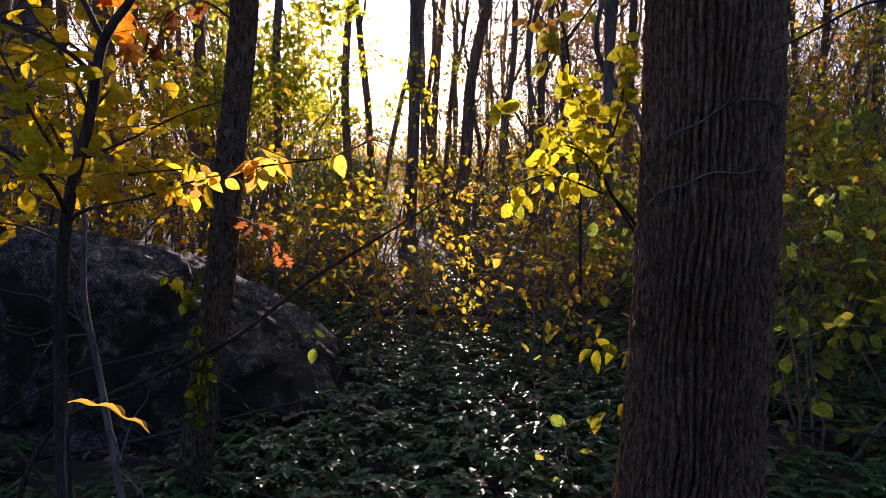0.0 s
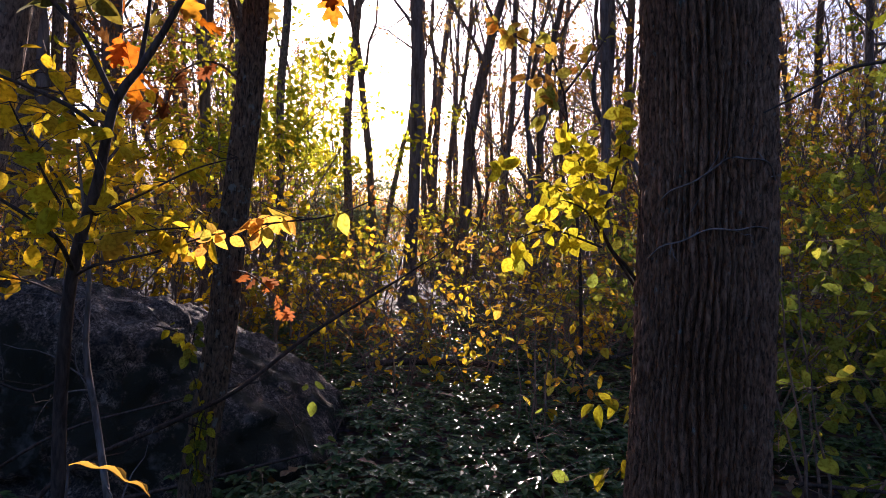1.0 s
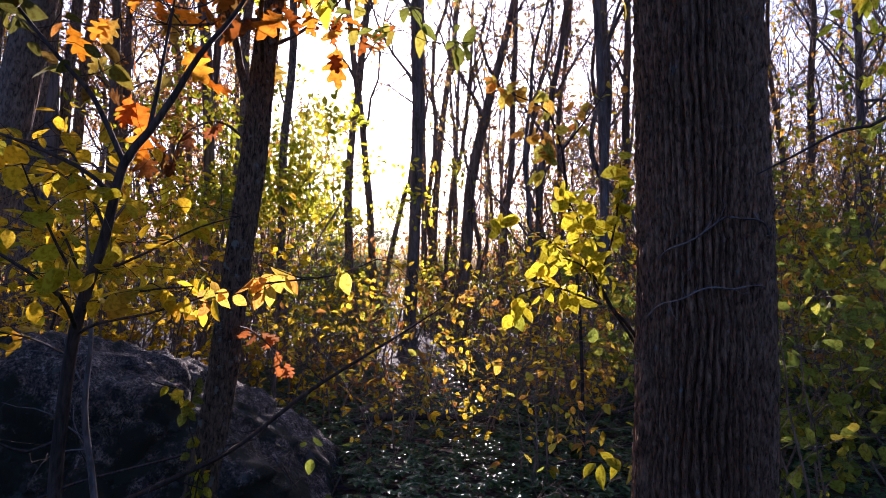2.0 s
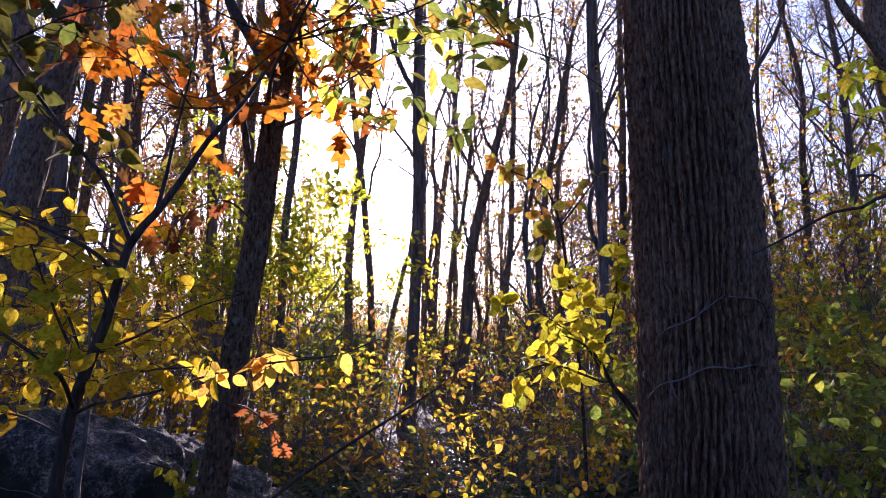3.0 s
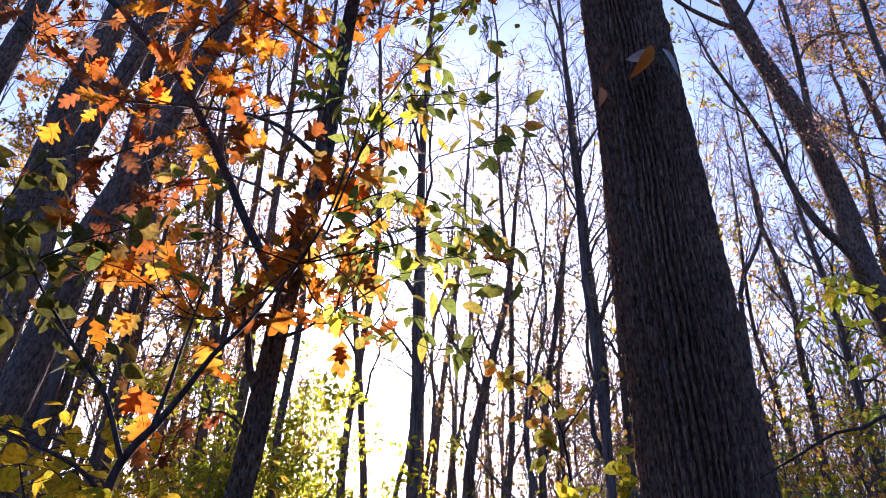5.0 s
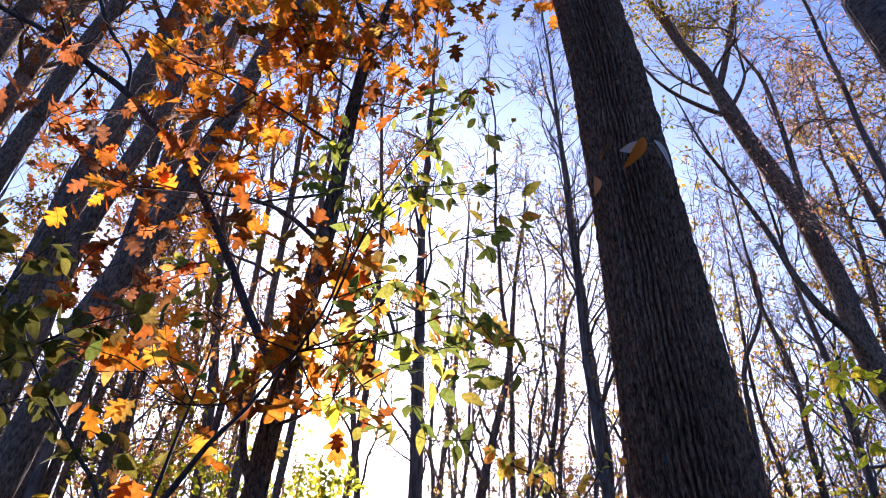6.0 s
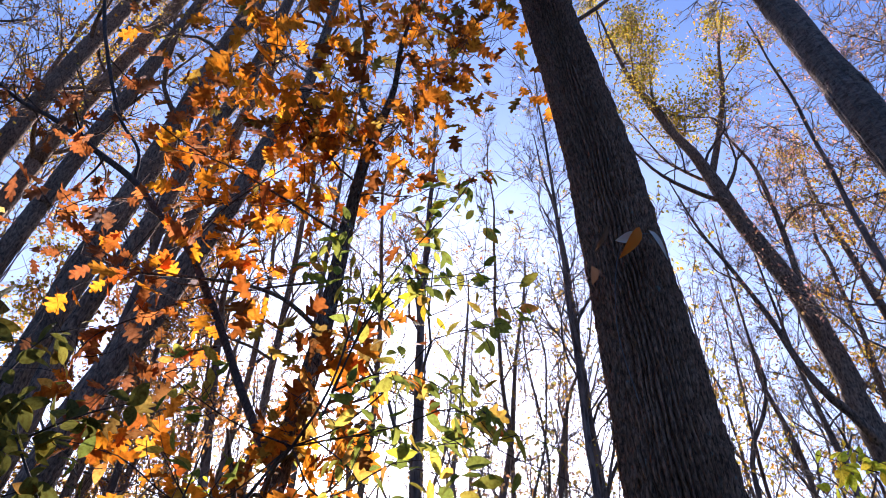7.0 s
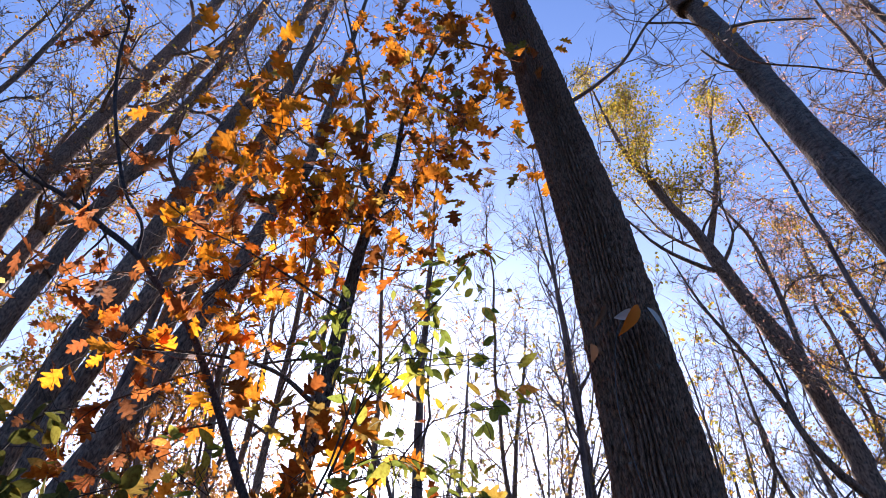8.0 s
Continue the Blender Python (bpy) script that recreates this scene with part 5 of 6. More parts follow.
FT("forest_tree", [(3.83, 3.6, 6.12, 0.174), (3.78, 3.6, 6.7, 0.167), (3.68, 3.6, 7.36, 0.159), (3.56, 3.6, 8.44, 0.151), (3.45, 3.6, 9.41, 0.144), (3.29, 3.6, 10.27, 0.135), (3.1, 3.6, 10.9, 0.125)], 17, 9, "stout grey tree with knotty smooth bark", TC, SMOOTH_BARK, canopy_leaves, 150, 0.08, 0.6, 2.4, 8, bend=0.0, furrow=(34, 5, 0.02, 0.080),
   extra=([(3.35, 3.6, 9.6, 0.03), (3.9, 3.5, 9.7, 0.022), (4.6, 3.4, 9.6, 0.012)], [(3.5, 3.6, 8.5, 0.025), (3.1, 3.5, 8.6, 0.018), (2.9, 3.4, 8.7, 0.01)]))
FT("forest_tree", [(5.36, 7.5, 4.97, 0.162), (5.33, 7.5, 5.7, 0.155), (5.22, 7.5, 6.5, 0.149), (5.14, 7.5, 7.1, 0.144), (4.92, 7.5, 7.81, 0.135), (4.67, 7.5, 8.6, 0.130), (4.45, 7.5, 9.51, 0.122), (4.27, 7.5, 10.22, 0.090), (3.99, 7.5, 10.84, 0.077), (3.74, 7.5, 11.68, 0.063), (3.47, 7.5, 12.62, 0.047)], 15, 13, "forked grey tree with yellow-green leaves in its crown", TC, GREY_BARK, crown_leaves, 12000, 0.06, 0.62, 2.2, 9, above=11.2, bend=0.0, rise=1.3, side=8, fine=7, spread=0.09,
   extra=([(4.42, 7.5, 9.58, 0.068), (4.88, 7.5, 10.86, 0.054), (5.25, 7.5, 12.09, 0.045), (5.53, 7.5, 13.51, 0.029), (6.0, 7.5, 15, 0.018)], [(4.4, 7.5, 9.1, 0.045), (4.2, 7.5, 9.2, 0.041), (3.78, 7.5, 9.49, 0.034), (3.47, 7.5, 9.83, 0.027), (3.17, 7.5, 10.34, 0.020), (2.6, 7.5, 11, 0.011)],
          [(5.3, 7.4, 4.9, 0.072), (5.05, 7.35, 5.25, 0.063), (4.86, 7.3, 5.42, 0.059), (4.62, 7.3, 5.91, 0.050), (4.45, 7.3, 6.6, 0.041), (4.16, 7.3, 7.43, 0.032), (3.85, 7.3, 8.23, 0.023), (3.6, 7.3, 9.3, 0.009)],
          [(5.16, 7.5, 7.1, 0.056), (5.24, 7.5, 7.99, 0.050), (5.27, 7.5, 8.81, 0.045), (5.26, 7.5, 9.57, 0.040), (5.2, 7.5, 10.08, 0.032), (4.98, 7.5, 10.69, 0.022), (4.7, 7.5, 11.6, 0.009)]))

FT("forest_tree", [(6.3, 6.7, 3.0, 0.07), (6.1, 6.8, 6.0, 0.06), (6.0, 6.9, 9.0, 0.04)], 13.5, 20, "slim tree with a haze of pinkish leaves on fine twigs", TC, FAR_BARK, pink_leaves, 5000, 0.05, 0.4, 2.8, 21, rise=0.7, side=9, fine=8, spread=0.08)
FT("forest_tree", [(9.3, 11.0, 3.0, 0.14), (9.2, 11.0, 7.0, 0.12), (9.0, 11.0, 10.0, 0.08)], 14.0, 16, "tree with a crown of golden-brown leaves", TC, FAR_BARK, canopy_leaves, 9500, 0.075, 0.35, 2.8, 22, rise=0.7, side=8, fine=6)
FT("forest_tree", [(-10.0, 10.0, 4.0, 0.16), (-9.6, 10.0, 9.0, 0.14), (-9.2, 10.0, 14.0, 0.1)], 19.0, 15, "tall tree with a thin crown of golden leaves", TC, FAR_BARK, canopy_leaves, 6500, 0.08, 0.5, 3.2, 23, rise=0.7, side=8, fine=5)
FT("forest_tree", [(-6.6, 13.0, 3.0, 0.12), (-6.7, 13.0, 6.0, 0.1), (-6.9, 13.0, 8.0, 0.07)], 11.0, 14, "tree with rust and orange leaves low on its crown", TC, FAR_BARK, rust_leaves, 4500, 0.09, 0.2, 2.6, 24, rise=0.5, side=8, fine=6)
FT("forest_tree", [(2.3, 9.5, 3.0, 0.06), (2.2, 9.5, 8.0, 0.05), (2.1, 9.5, 12.0, 0.03)], 15.5, 28, "very slim tree with a veil of bare fine twigs", TC, FAR_BARK, pale_leaves, 150, 0.08, 0.4, 2.4, 25, rise=1.2, side=8, fine=6, thick=0.5)
FT("forest_tree", [(6.6, 10.2, 3.0, 0.07), (6.5, 10.2, 6.0, 0.055), (6.4, 10.2, 8.0, 0.035)], 11.0, 26, "very slim tree with a veil of bare fine twigs", TC, FAR_BARK, pale_leaves, 100, 0.08, 0.35, 2.4, 26, rise=1.0, side=8, fine=7, thick=0.5)

FT("forest_tree", [(-5.5, 10.5, 3.0, 0.08), (-5.5, 10.5, 6.0, 0.06)], 10.5, 14, "slim tree with rust leaves through its crown", TC, FAR_BARK, rust_leaves, 5500, 0.085, 0.33, 2.4, 27, rise=0.6, side=8, fine=5)
FT("forest_tree", [(-5.9, 11.8, 3.0, 0.08), (-5.8, 11.8, 6.0, 0.06)], 10.0, 14, "slim tree with rust leaves through its crown", TC, FAR_BARK, rust_leaves, 5000, 0.085, 0.35, 2.2, 29, rise=0.7, side=8, fine=5)
FT("forest_tree", [(-7.6, 9.6, 3.0, 0.08), (-7.4, 9.6, 5.5, 0.06)], 9.5, 14, "slim tree with golden leaves through its crown", TC, FAR_BARK, canopy_leaves, 5500, 0.08, 0.3, 2.4, 28, rise=0.6, side=8, fine=5)
for i, (x, y, top, r, mat, n) in enumerate(((-3.2, 10.0, 17, 0.08, canopy_leaves, 500), (-6.4, 11.0, 18, 0.09, rust_leaves, 700), (-1.6, 11.5, 17, 0.07, pale_leaves, 250), 
                                            (8.4, 8.2, 18, 0.09, pink_leaves, 900), (1.1, 12.3, 16, 0.06, pale_leaves, 200), (-8.6, 8.2, 19, 0.09, canopy_leaves, 2600), (7.6, 5.6, 17, 0.09, pink_leaves, 900),
                                            (-5.6, 9.2, 18, 0.08, canopy_leaves, 1600), (-9.6, 6.6, 18, 0.09, canopy_leaves, 2600), (-2.3, 9.4, 17, 0.06, pale_leaves, 200), (9.4, 6.4, 18, 0.1, pink_leaves, 700), (7.2, 4.4, 17, 0.1, pink_leaves, 300), (-7.2, 5.2, 17, 0.07, rust_leaves, 1400))):
    FT("forest_tree", [(x, y, 2.0, r), (x + 0.2, y, top * 0.4, r * 0.85), (x, y, top * 0.75, r * 0.5)], top, 17, "tall slim tree with fine bare twigs and few leaves", TC, GREY_BARK, mat, n, 0.065, 0.42, 2.8, 450 + i, rise=1.0, thick=0.5, side=7, fine=7, bend=0.1, clumps=2, least=0.008, spread=0.08)

BL = "slim dark forest tree with bare fine branches"
for i, (axis, top, n, lo, leaves) in enumerate((
    ([(-1.72, 15, 2.2, 0.1), (-2.0, 15, 4.7, 0.095), (-2.31, 15, 7.2, 0.084), (-2.65, 15, 10.7, 0.055)], 14, 12, 0.4, 480),
    ([(-1.36, 16, 1.9, 0.082), (-1.07, 16, 3.36, 0.075), (-0.83, 16, 4.41, 0.067)], 10, 8, 0.5, 160),
    ([(-0.59, 11.0, 0.46, 0.127), (-0.53, 11.0, 1.90, 0.123), (-0.49, 11.0, 4.02, 0.123), (-0.47, 11.0, 7.03, 0.106), (-0.45, 11.0, 9.26, 0.089), (-0.41, 11.0, 12.73, 0.059)], 17, 14, 0.3, 520),
    ([(-0.70, 24.0, 2.15, 0.133), (-0.78, 24.0, 5.11, 0.122), (-0.85, 24.0, 7.19, 0.104)], 17, 7, 0.5, 150),
    ([(-0.40, 24.0, 2.43, 0.154), (-0.28, 24.0, 5.41, 0.146), (-0.05, 24.0, 7.72, 0.132), (0.28, 24.0, 10.04, 0.121), (0.60, 24.0, 13.18, 0.099), (0.93, 24.0, 17.82, 0.066)], 20, 9, 0.4, 300),
    ([(0.08, 16, 1.75, 0.069), (0.22, 16, 3.5, 0.061), (0.55, 16, 5.4, 0.057), (0.7, 16, 8.8, 0.038)], 12, 8, 0.45, 200),
    ([(0.47, 13.5, 1.8, 0.15), (0.64, 13.5, 3.4, 0.137), (0.95, 13.5, 5.0, 0.115), (1.42, 13.5, 7.2, 0.082), (1.65, 13.5, 9.1, 0.059), (2.0, 13.5, 11.2, 0.04)], 13, 10, 0.35, 350),
    ([(1.9, 13, 2.2, 0.089), (1.95, 13, 3.4, 0.088), (2.1, 13, 4.6, 0.078), (2.37, 13, 6.1, 0.066), (2.73, 13, 8.2, 0.05), (3.28, 13, 9.55, 0.03)], 11, 10, 0.35, 400),
    ([(2.9, 16, 1.5, 0.069), (2.82, 16, 5.06, 0.065), (2.99, 16, 7.2, 0.055), (3.28, 16, 10.5, 0.036)], 13, 9, 0.4, 250),
    ([(2.95, 12, 3.0, 0.102), (3.03, 12, 5.0, 0.098), (2.93, 12, 7.1, 0.096), (2.85, 12, 10, 0.088), (2.76, 12, 12.7, 0.06), (2.51, 12, 14.4, 0.035)], 16, 10, 0.4, 200),
    ([(3.88, 14, 2.6, 0.107), (3.9, 14, 4.8, 0.1), (3.93, 14, 7.9, 0.08)], 14, 9, 0.45, 200),
    ([(-5.7, 14, 4.0, 0.09), (-5.81, 14, 6.2, 0.083), (-6.25, 14, 7.3, 0.08), (-6.66, 14, 8.3, 0.07), (-7.06, 14, 9.6, 0.05)], 13, 8, 0.5, 250),
    ([(-5.9, 15, 4.0, 0.075), (-6.0, 15, 6.8, 0.069), (-6.5, 15, 9.3, 0.062), (-6.9, 15, 12, 0.045)], 14, 8, 0.5, 200),
    ([(-3.95, 11, 3.0, 0.12), (-4.08, 11, 5.2, 0.111), (-4.33, 11, 6.9, 0.1), (-4.65, 11, 9.2, 0.08), (-4.68, 11, 10.7, 0.055)], 15, 9, 0.5, 250),
    ([(-4.34, 12, 3.6, 0.09), (-4.1, 12, 8.4, 0.08), (-4.13, 12, 10.7, 0.065), (-4.25, 12, 12, 0.05)], 14, 8, 0.5, 250),
    ([(7.28, 13, 5.0, 0.08), (7.41, 13, 6.9, 0.073), (7.18, 13, 8.6, 0.058), (7.21, 13, 10.1, 0.04)], 14, 10, 0.35, 350),
    ([(5.7, 12, 4.5, 0.07), (5.88, 12, 6.5, 0.06), (6.4, 12, 7.5, 0.054), (6.69, 12, 8.3, 0.045), (6.66, 12, 9.45, 0.035)], 12, 10, 0.35, 350))):
    FT("forest_tree", [(x, y, z, r * 0.82) for x, y, z, r in axis], top, n, BL, TC, FAR_BARK, (pale_leaves, canopy_leaves, rust_leaves)[i % 3] if axis[0][0] < 3.5 else pink_leaves, int(leaves * 2.4) if axis[0][0] < 3.5 else leaves, 0.07, lo * 0.8, 3.4, 400 + i, rise=2.3, thick=0.62, side=8, fine=5, bend=0.035, clumps=3)


# slender understory trees that wind up between the trunks
def build_slender_trees():
    kinds = []
    for i, (top, r, mat, n) in enumerate(((8.5, 0.04, pale_leaves, 420), (10.5, 0.05, crown_leaves, 320), (7.0, 0.032, gold_leaves, 420), (12.0, 0.055, pale_leaves, 300), (9.0, 0.036, rust_leaves, 300))):
        x = 20.0 + 2 * i
        kinds.append(FT("understory_tree", [(x, 40, 1.0, r), (x + 0.5, 40, top * 0.35, r * 0.85), (x - 0.2, 40, top * 0.7, r * 0.5)], top, 12, "slender winding understory tree with bare fine twigs", TC, FAR_BARK, mat, n, 0.1, 0.22, 3.0, 600 + i,
                        rise=1.7, thick=0.7, side=6, fine=4, bend=0.5, clumps=2, group="understory trees"))
    rng = random.Random(79)
    for i, (x, y) in enumerate(((1.5, 10.8), (3.4, 10.4), (2.3, 17.0), (3.3, 13.2), (1.2, 20.0), (-4.4, 13.5), (-4.6, 11.4),
                                (8.2, 12.6), (-6.8, 12.4), (3.9, 18.5), (-5.8, 15.8), (2.9, 21.0), (7.5, 13.0), (9.5, 14.0), (10.5, 16.0), (0.5, 14.2), (2.3, 13.4), (-0.3, 19.0))):
        copy_thing(kinds[i % 5], pose(x, y, ground_height(x, y), 0, 0, rng.uniform(0, 360)))
    for i, k in enumerate(kinds):
        k.location = (9.5 + 1.3 * i, 18 - i, 0)


build_slender_trees()

def build_rust_trees():
    kinds = []
    for i, (top, mat, n) in enumerate(((7.0, rust_leaves, 1900), (8.5, pale_leaves, 1300), (6.0, rust_leaves, 1700))):
        x = 16.0 + 2 * i
        kinds.append(FT("understory_tree", [(x, 30, 1.0, 0.05), (x + 0.2, 30, top * 0.4, 0.042), (x - 0.1, 30, top * 0.7, 0.028)], top, 15, "slim understory tree with dry rust leaves on fine twigs", TC, FAR_BARK, mat, n, 0.085, 0.16, 2.3, 640 + i,
                        rise=0.8, thick=0.5, side=7, fine=5, bend=0.3, clumps=2, group="understory trees"))
    rng = random.Random(83)
    for i, (x, y) in enumerate(((1.9, 16.5), (3.0, 17.6), (4.2, 18.0), (5.6, 17.2), (3.4, 18.8), (6.6, 17.0), (4.8, 20.0), (7.6, 20.5), (-4.2, 17.5), (-5.6, 18.5))):
        copy_thing(kinds[i % 3], pose(x, y, ground_height(x, y), 0, 0, rng.uniform(0, 360)))
    for k, at in zip(kinds, ((6.8, 24.0, 0), (6.0, 22.0, 0), (-7.4, 17.0, 0))):
        k.location = at


build_rust_trees()

# ---- the wood further off ----
def build_far_trees():
    kinds = []
    for i, (top, r, mat, leaves, n) in enumerate(((13, 0.075, crown_leaves, 450, 9), (16, 0.09, pale_leaves, 300, 9), (11, 0.06, gold_leaves, 450, 9), (9, 0.05, pale_leaves, 600, 8), (16, 0.1, pale_leaves, 200, 8), (12, 0.07, pale_leaves, 120, 10))):
        x = 30.0 + i * 3
        kinds.append(FT("forest_tree", [(x, 34, 1.0, r), (x + 0.3, 34, top * 0.4, r * 0.8), (x - 0.2, 34, top * 0.8, r * 0.4)], top, n, "distant slim forest tree with thin autumn crown", TC, FAR_BARK, mat, leaves, 0.14, 0.28, 4.2, 500 + i, rise=2.2, least=0.007, side=6, fine=3, thick=0.55, bend=0.2, clumps=3))
    rng = random.Random(77)
    spots = []
    tries = 0
    while len(spots) < 104 and tries < 9000:
        tries += 1
        # the last nine are unseen, added beside and behind to cut skylight
        ahead = len(spots) < 95
        a = rng.uniform(-0.75, 0.75) if ahead else rng.uniform(0.9, 2 * math.pi - 0.9)
        d = rng.uniform(13, 46) if ahead else rng.uniform(9.5, 24)
        x, y = d * math.sin(a), d * math.cos(a)
        if ahead and y < 17.5 and abs(x) < 5:
            continue
        if ahead and a > 0.2 and rng.random() < 0.3:
            continue
        # a gap in the wood where the sun stands
        if ahead and abs(math.degrees(a) + 5.0) < 4.6:
            continue
        if any((x - p) ** 2 + (y - q) ** 2 < 1.6 for p, q in spots):
            continue
        spots.append((x, y))
    for i, (x, y) in enumerate(spots):
        m = pose(x, y, ground_height(x, y), 0, 0, rng.uniform(0, 360))
        copy_thing(kinds[i % 6], m)


build_far_trees()


def build_far_thicket():
    """Low growth far off that closes the view between the trunks."""
    rng = random.Random(88)
    strands, tips = [], []
    for i in range(2500):
        a = rng.uniform(-math.pi, math.pi) if rng.random() < 0.3 else rng.uniform(-0.8, 0.8)
        d = rng.uniform(12, 48)
        if i > 1900:
            a, d = rng.uniform(0.3, 0.78), rng.uniform(10, 30)
        x, y = d * math.sin(a), d * math.cos(a)
        z = ground_height(x, y)
        b = math.degrees(a)
        h = rng.uniform(0.3, 1.0) * (1.4 + (0.11 if -10.5 < b < -1.0 else 0.17 if -14 < b < 9 else 0.15 if -45 < b <= -14 else 0.24) * d)
        s = grow(rng, (x, y, z - 0.1), (rng.gauss(0, 0.2), rng.gauss(0, 0.2), 1), h, 0.008 + 0.006 * h, 5, 0.12, 0.0)
        strands.append(s)
        for _ in range(4):
            k = rng.randrange(2, 6)
            b = grow(rng, s[k][:3], (rng.gauss(0, 1), rng.gauss(0, 1), 1.0), h * rng.uniform(0.2, 0.4), 0.008, 3, 0.22, 0.05)
            strands.append(b)
            tips += [(b[m][:3], Vector((0, 0, 1))) for m in (1, 2, 3)]
    t = tagged(thing("far_thicket", (0, 20, 0), "far tangle of bare stems with rust and yellow-green leaves", "undergrowth"), kind="stuff")
    tagged(strands_part("stem_growth", strands, FAR_BARK, t, most=3), kind="stuff")
    third = len(tips) // 3
    for i, (mat, c) in enumerate(((rust_leaves, 26000), (maple_leaves, 18000), (gold_leaves, 16000))):
        foliage(rng, "foliage", t, TINY, mat, tips[i * third:(i + 1) * third], c, 0.12, 0.4, 0.3, 0.12)


build_far_thicket()


def build_rear_light_screen():
    """Unseen growth added behind the camera to hold skylight off the trunks."""
    rng = random.Random(89)
    strands, tips = [], []
    for _ in range(260):
        a = rng.uniform(0.35 * math.pi, 1.65 * math.pi)
        d = rng.uniform(3.2, 11)
        if math.cos(a) > 0 and d < 5.5:
            continue
        x, y = d * math.sin(a), d * math.cos(a)
        h = rng.uniform(1.2, 4.2)
        s = grow(rng, (x, y, ground_height(x, y) - 0.1), (rng.gauss(0, 0.2), rng.gauss(0, 0.2), 1), h, 0.02, 7, 0.12, 0.0)
        strands.append(s)
        for _ in range(6):
            k = rng.randrange(2, 8)
            b = grow(rng, s[k][:3], (rng.gauss(0, 1), rng.gauss(0, 1), 0.5), rng.uniform(0.4, 1.1), 0.006, 4, 0.2, 0.0)
            strands.append(b)
            tips += [(b[m][:3], Vector((0, 0, 1))) for m in (1, 2, 3, 4)]
    t = tagged(thing("thicket", (0, -6, 0), "unseen added thicket of thin stems with yellow and orange leaves", "undergrowth"), kind="stuff")
    tagged(strands_part("stem_growth", strands, FAR_BARK, t, most=3), kind="stuff")
    for mat, c in ((yellow_leaves, 6000), (orange_leaves, 5000), (gold_leaves, 5000)):
        foliage(rng, "foliage", t, TINY, mat, tips, c, 0.14, 0.4, 0.2, 0.15)


build_rear_light_screen()


# ---- ground cover and litter ----
def over_boulder(x, y):
    return ((x + 2.2) / 1.7) ** 2 + ((y - 3.75) / 0.85) ** 2 < 1


def build_ground_cover():
    rng = random.Random(91)
    places, sizes = [], []
    turns = []
    for _ in range(19000):
        if rng.random() < 0.82:
            d, a = 1.1 + 8.4 * rng.random() ** 0.8, rng.uniform(-0.85, 0.8)
        else:
            d, a = 0.5 + 5.5 * rng.random() ** 0.7, rng.uniform(0.8, 2 * math.pi - 0.85)
        x, y = d * math.sin(a), d * math.cos(a)
        if over_boulder(x, y) or (x - 0.78) ** 2 + (y - 2) ** 2 < 0.09:
            continue
        if noise.noise(Vector((x * 0.9, y * 0.9, 5))) < -0.5 + (0.0 if y < 7.5 else 0.2):
            continue
        z = ground_height(x, y) + rng.uniform(0.07, 0.2)
        spin = rng.uniform(0, 6.28)
        tilt = (rng.gauss(0, 0.2), rng.gauss(0, 0.2))
        n = rng.randint(6, 8)
        for i in range(n):
            w = spin + i * 2 * math.pi / n + rng.gauss(0, 0.15)
            up = rng.uniform(-0.15, 0.25) if i % 2 else rng.uniform(0.0, 0.42)
            yv = Vector((math.cos(w), math.sin(w), up + tilt[0] * math.cos(w) + tilt[1] * math.sin(w))).normalized()
            xv = yv.cross(Vector((0, 0, 1))).normalized()
            zv = xv.cross(yv)
            turns.append(((xv.x, yv.x, zv.x), (xv.y, yv.y, zv.y), (xv.z, yv.z, zv.z)))
            places.append((x, y, z))
            sizes.append(rng.uniform(0.034, 0.062))
    v, f = scatter(COVER, places, np.array(turns), sizes)
    ob = link_mesh("ground_cover", v, f, cover_leaves)
    tagged(ob, "glossy dark evergreen ground cover in low whorls", "ground cover", kind="stuff")


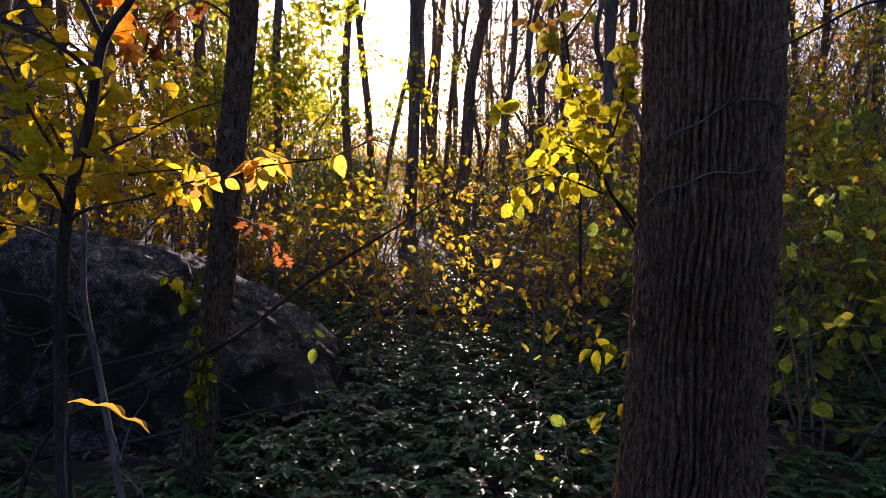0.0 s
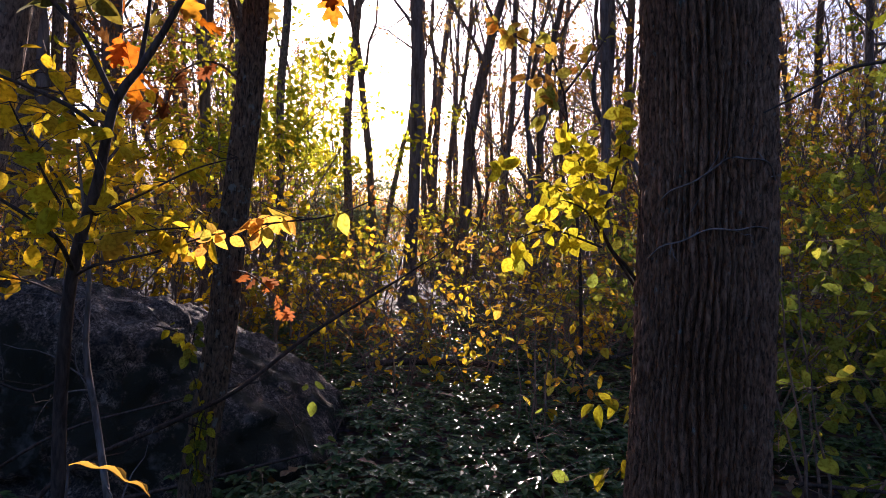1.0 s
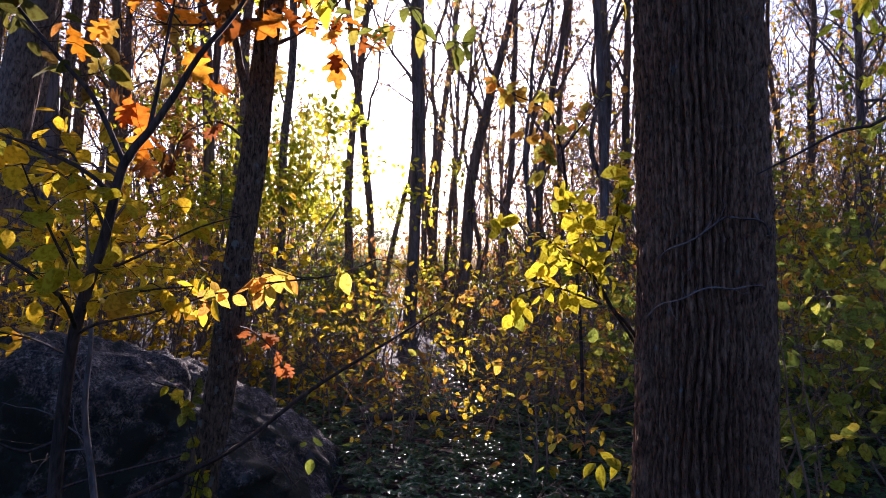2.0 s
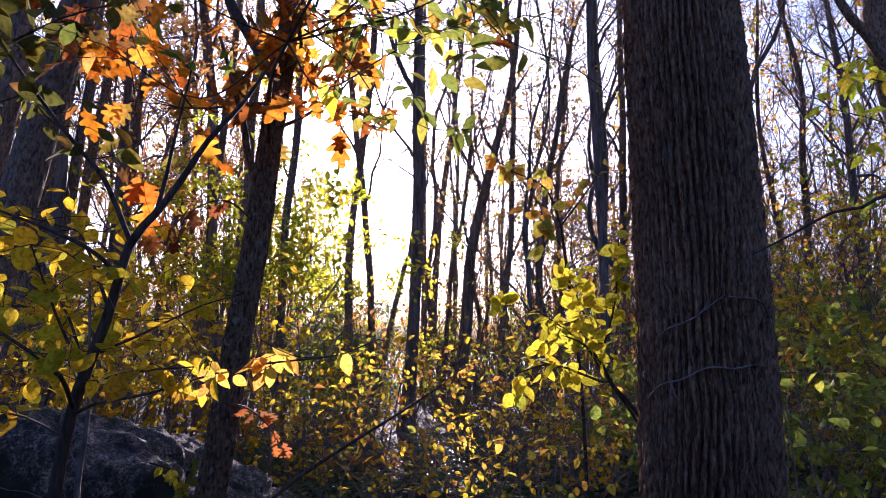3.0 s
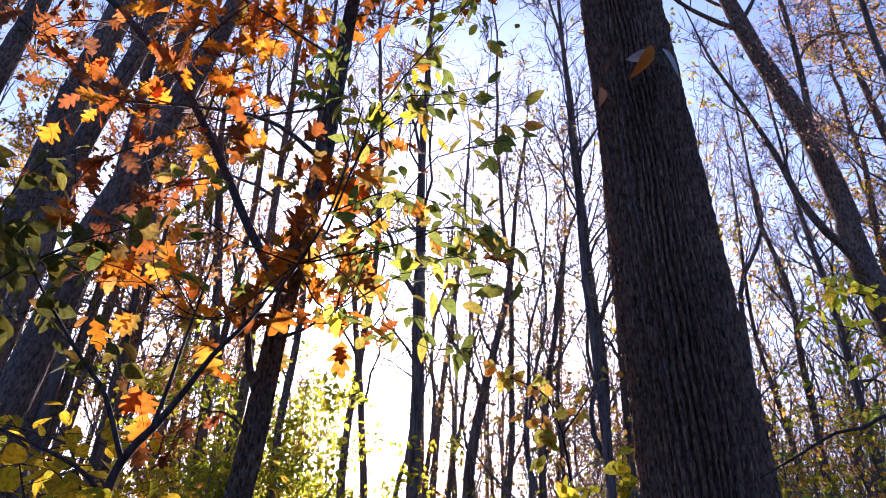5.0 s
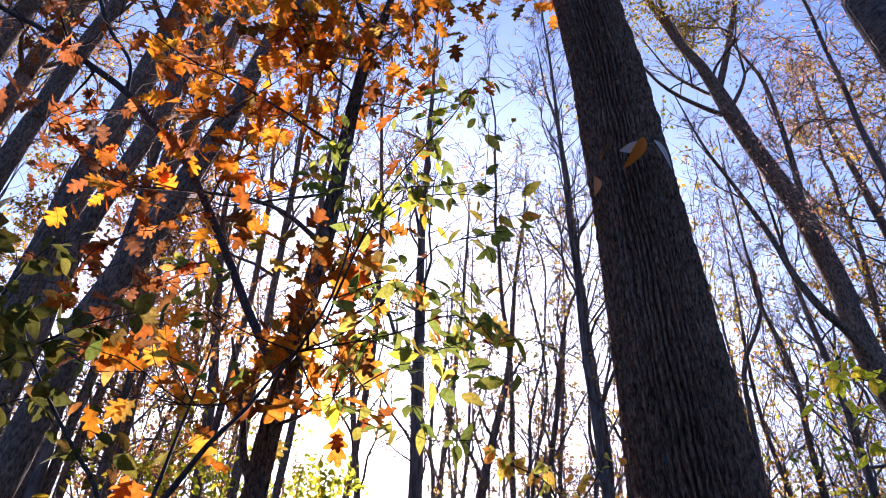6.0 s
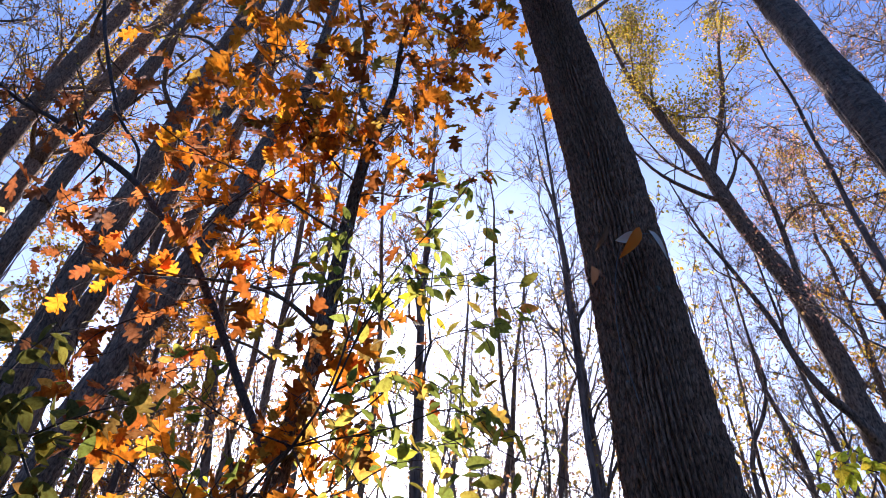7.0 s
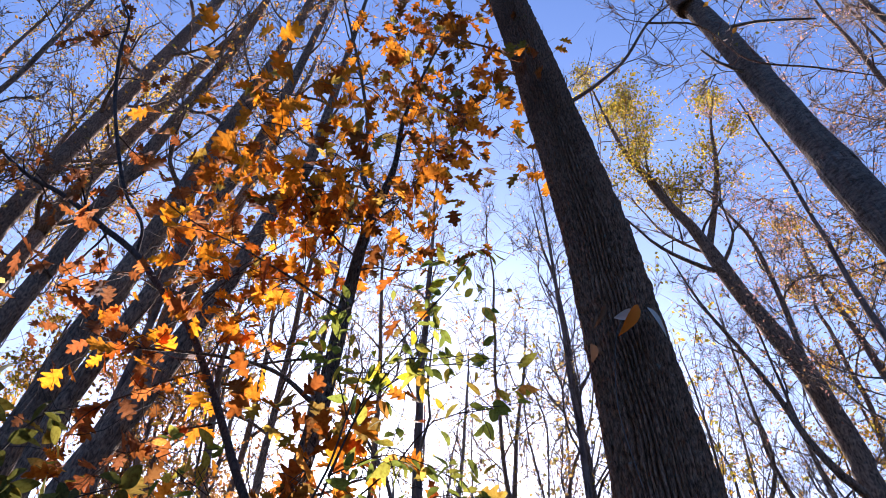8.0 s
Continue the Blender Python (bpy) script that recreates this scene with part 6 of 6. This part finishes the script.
def build_litter():
    rng = random.Random(93)
    spots = []
    for _ in range(4000):
        d = 0.6 + 14.6 * rng.random()
        a = rng.uniform(-0.9, 0.9) if rng.random() < 0.7 else rng.uniform(0.9, 2 * math.pi - 0.9)
        x, y = d * math.sin(a), d * math.cos(a)
        if over_boulder(x, y):
            continue
        lift = 0.012 if rng.random() < 0.75 or y > 8 else rng.uniform(0.1, 0.2)
        spots.append(((x, y, ground_height(x, y) + lift), Vector((rng.gauss(0, 1), rng.gauss(0, 1), 0)).normalized()))
    turns = leaf_turns(rng, [w for _, w in spots], 0.0, 2.6)
    v, f = scatter(SMALL_OAK, [p for p, _ in spots], turns, [rng.uniform(0.06, 0.12) for _ in spots])
    ob = link_mesh("leaf_litter", v, f, litter_leaves)
    tagged(ob, "dry brown and orange fallen leaves", "leaf litter", kind="stuff")


build_ground_cover()
build_litter()


def fallen_branch(points, label, seed):
    rng = random.Random(seed)
    path = smooth_path(points, 0.08)
    t = thing("fallen_branch", points[0][:3], label, "branch", "fallen branches")
    runs = []
    for _ in range(6):
        k = rng.randrange(2, len(path))
        runs.append(grow(rng, path[k][:3], (rng.gauss(0, 1), rng.gauss(0, 0.6), rng.uniform(0, 0.7)), rng.uniform(0.2, 0.6), path[k][3] * 0.4, 5, 0.2, 0.0))
    strands_part("stem", [path], TWIG_BARK, t)
    tagged(strands_part("twig_growth", runs, TWIG_BARK, t), kind="stuff")


fallen_branch([(-1.0, 5.6, 0.1, 0.02), (-0.4, 5.4, 0.25, 0.03), (0.3, 5.5, 0.22, 0.03), (1.0, 5.7, 0.1, 0.015)], "dark fallen branch lying in the ground cover", 1)
fallen_branch([(1.0, 5.9, 0.1, 0.02), (1.6, 5.6, 0.3, 0.018), (2.3, 5.5, 0.6, 0.012)], "dark fallen branch lying in the ground cover", 2)
fallen_branch([(1.2, 3.4, 0.1, 0.012), (1.6, 3.0, 0.2, 0.012), (2.2, 2.7, 0.25, 0.008)], "dark fallen branch lying in the ground cover", 3)
fallen_branch([(-2.2, 2.6, 0.1, 0.008), (-1.7, 2.75, 0.45, 0.007), (-1.2, 2.7, 0.62, 0.005), (-0.8, 2.8, 0.7, 0.004)], "dead branch leaning on the ground cover", 4)
fallen_branch([(-1.9, 2.9, 0.05, 0.012), (-1.3, 2.8, 0.2, 0.01), (-0.6, 2.9, 0.35, 0.006)], "dead branch leaning on the ground cover", 5)
fallen_branch([(-1.0, 1.9, 0.08, 0.009), (-1.4, 2.2, 0.3, 0.008), (-1.9, 2.4, 0.6, 0.005)], "dead branch leaning on the ground cover", 6)
fallen_branch([(-0.4, 2.3, 0.08, 0.008), (-0.9, 2.4, 0.22, 0.008), (-1.5, 2.3, 0.4, 0.005)], "dead branch leaning on the ground cover", 7)
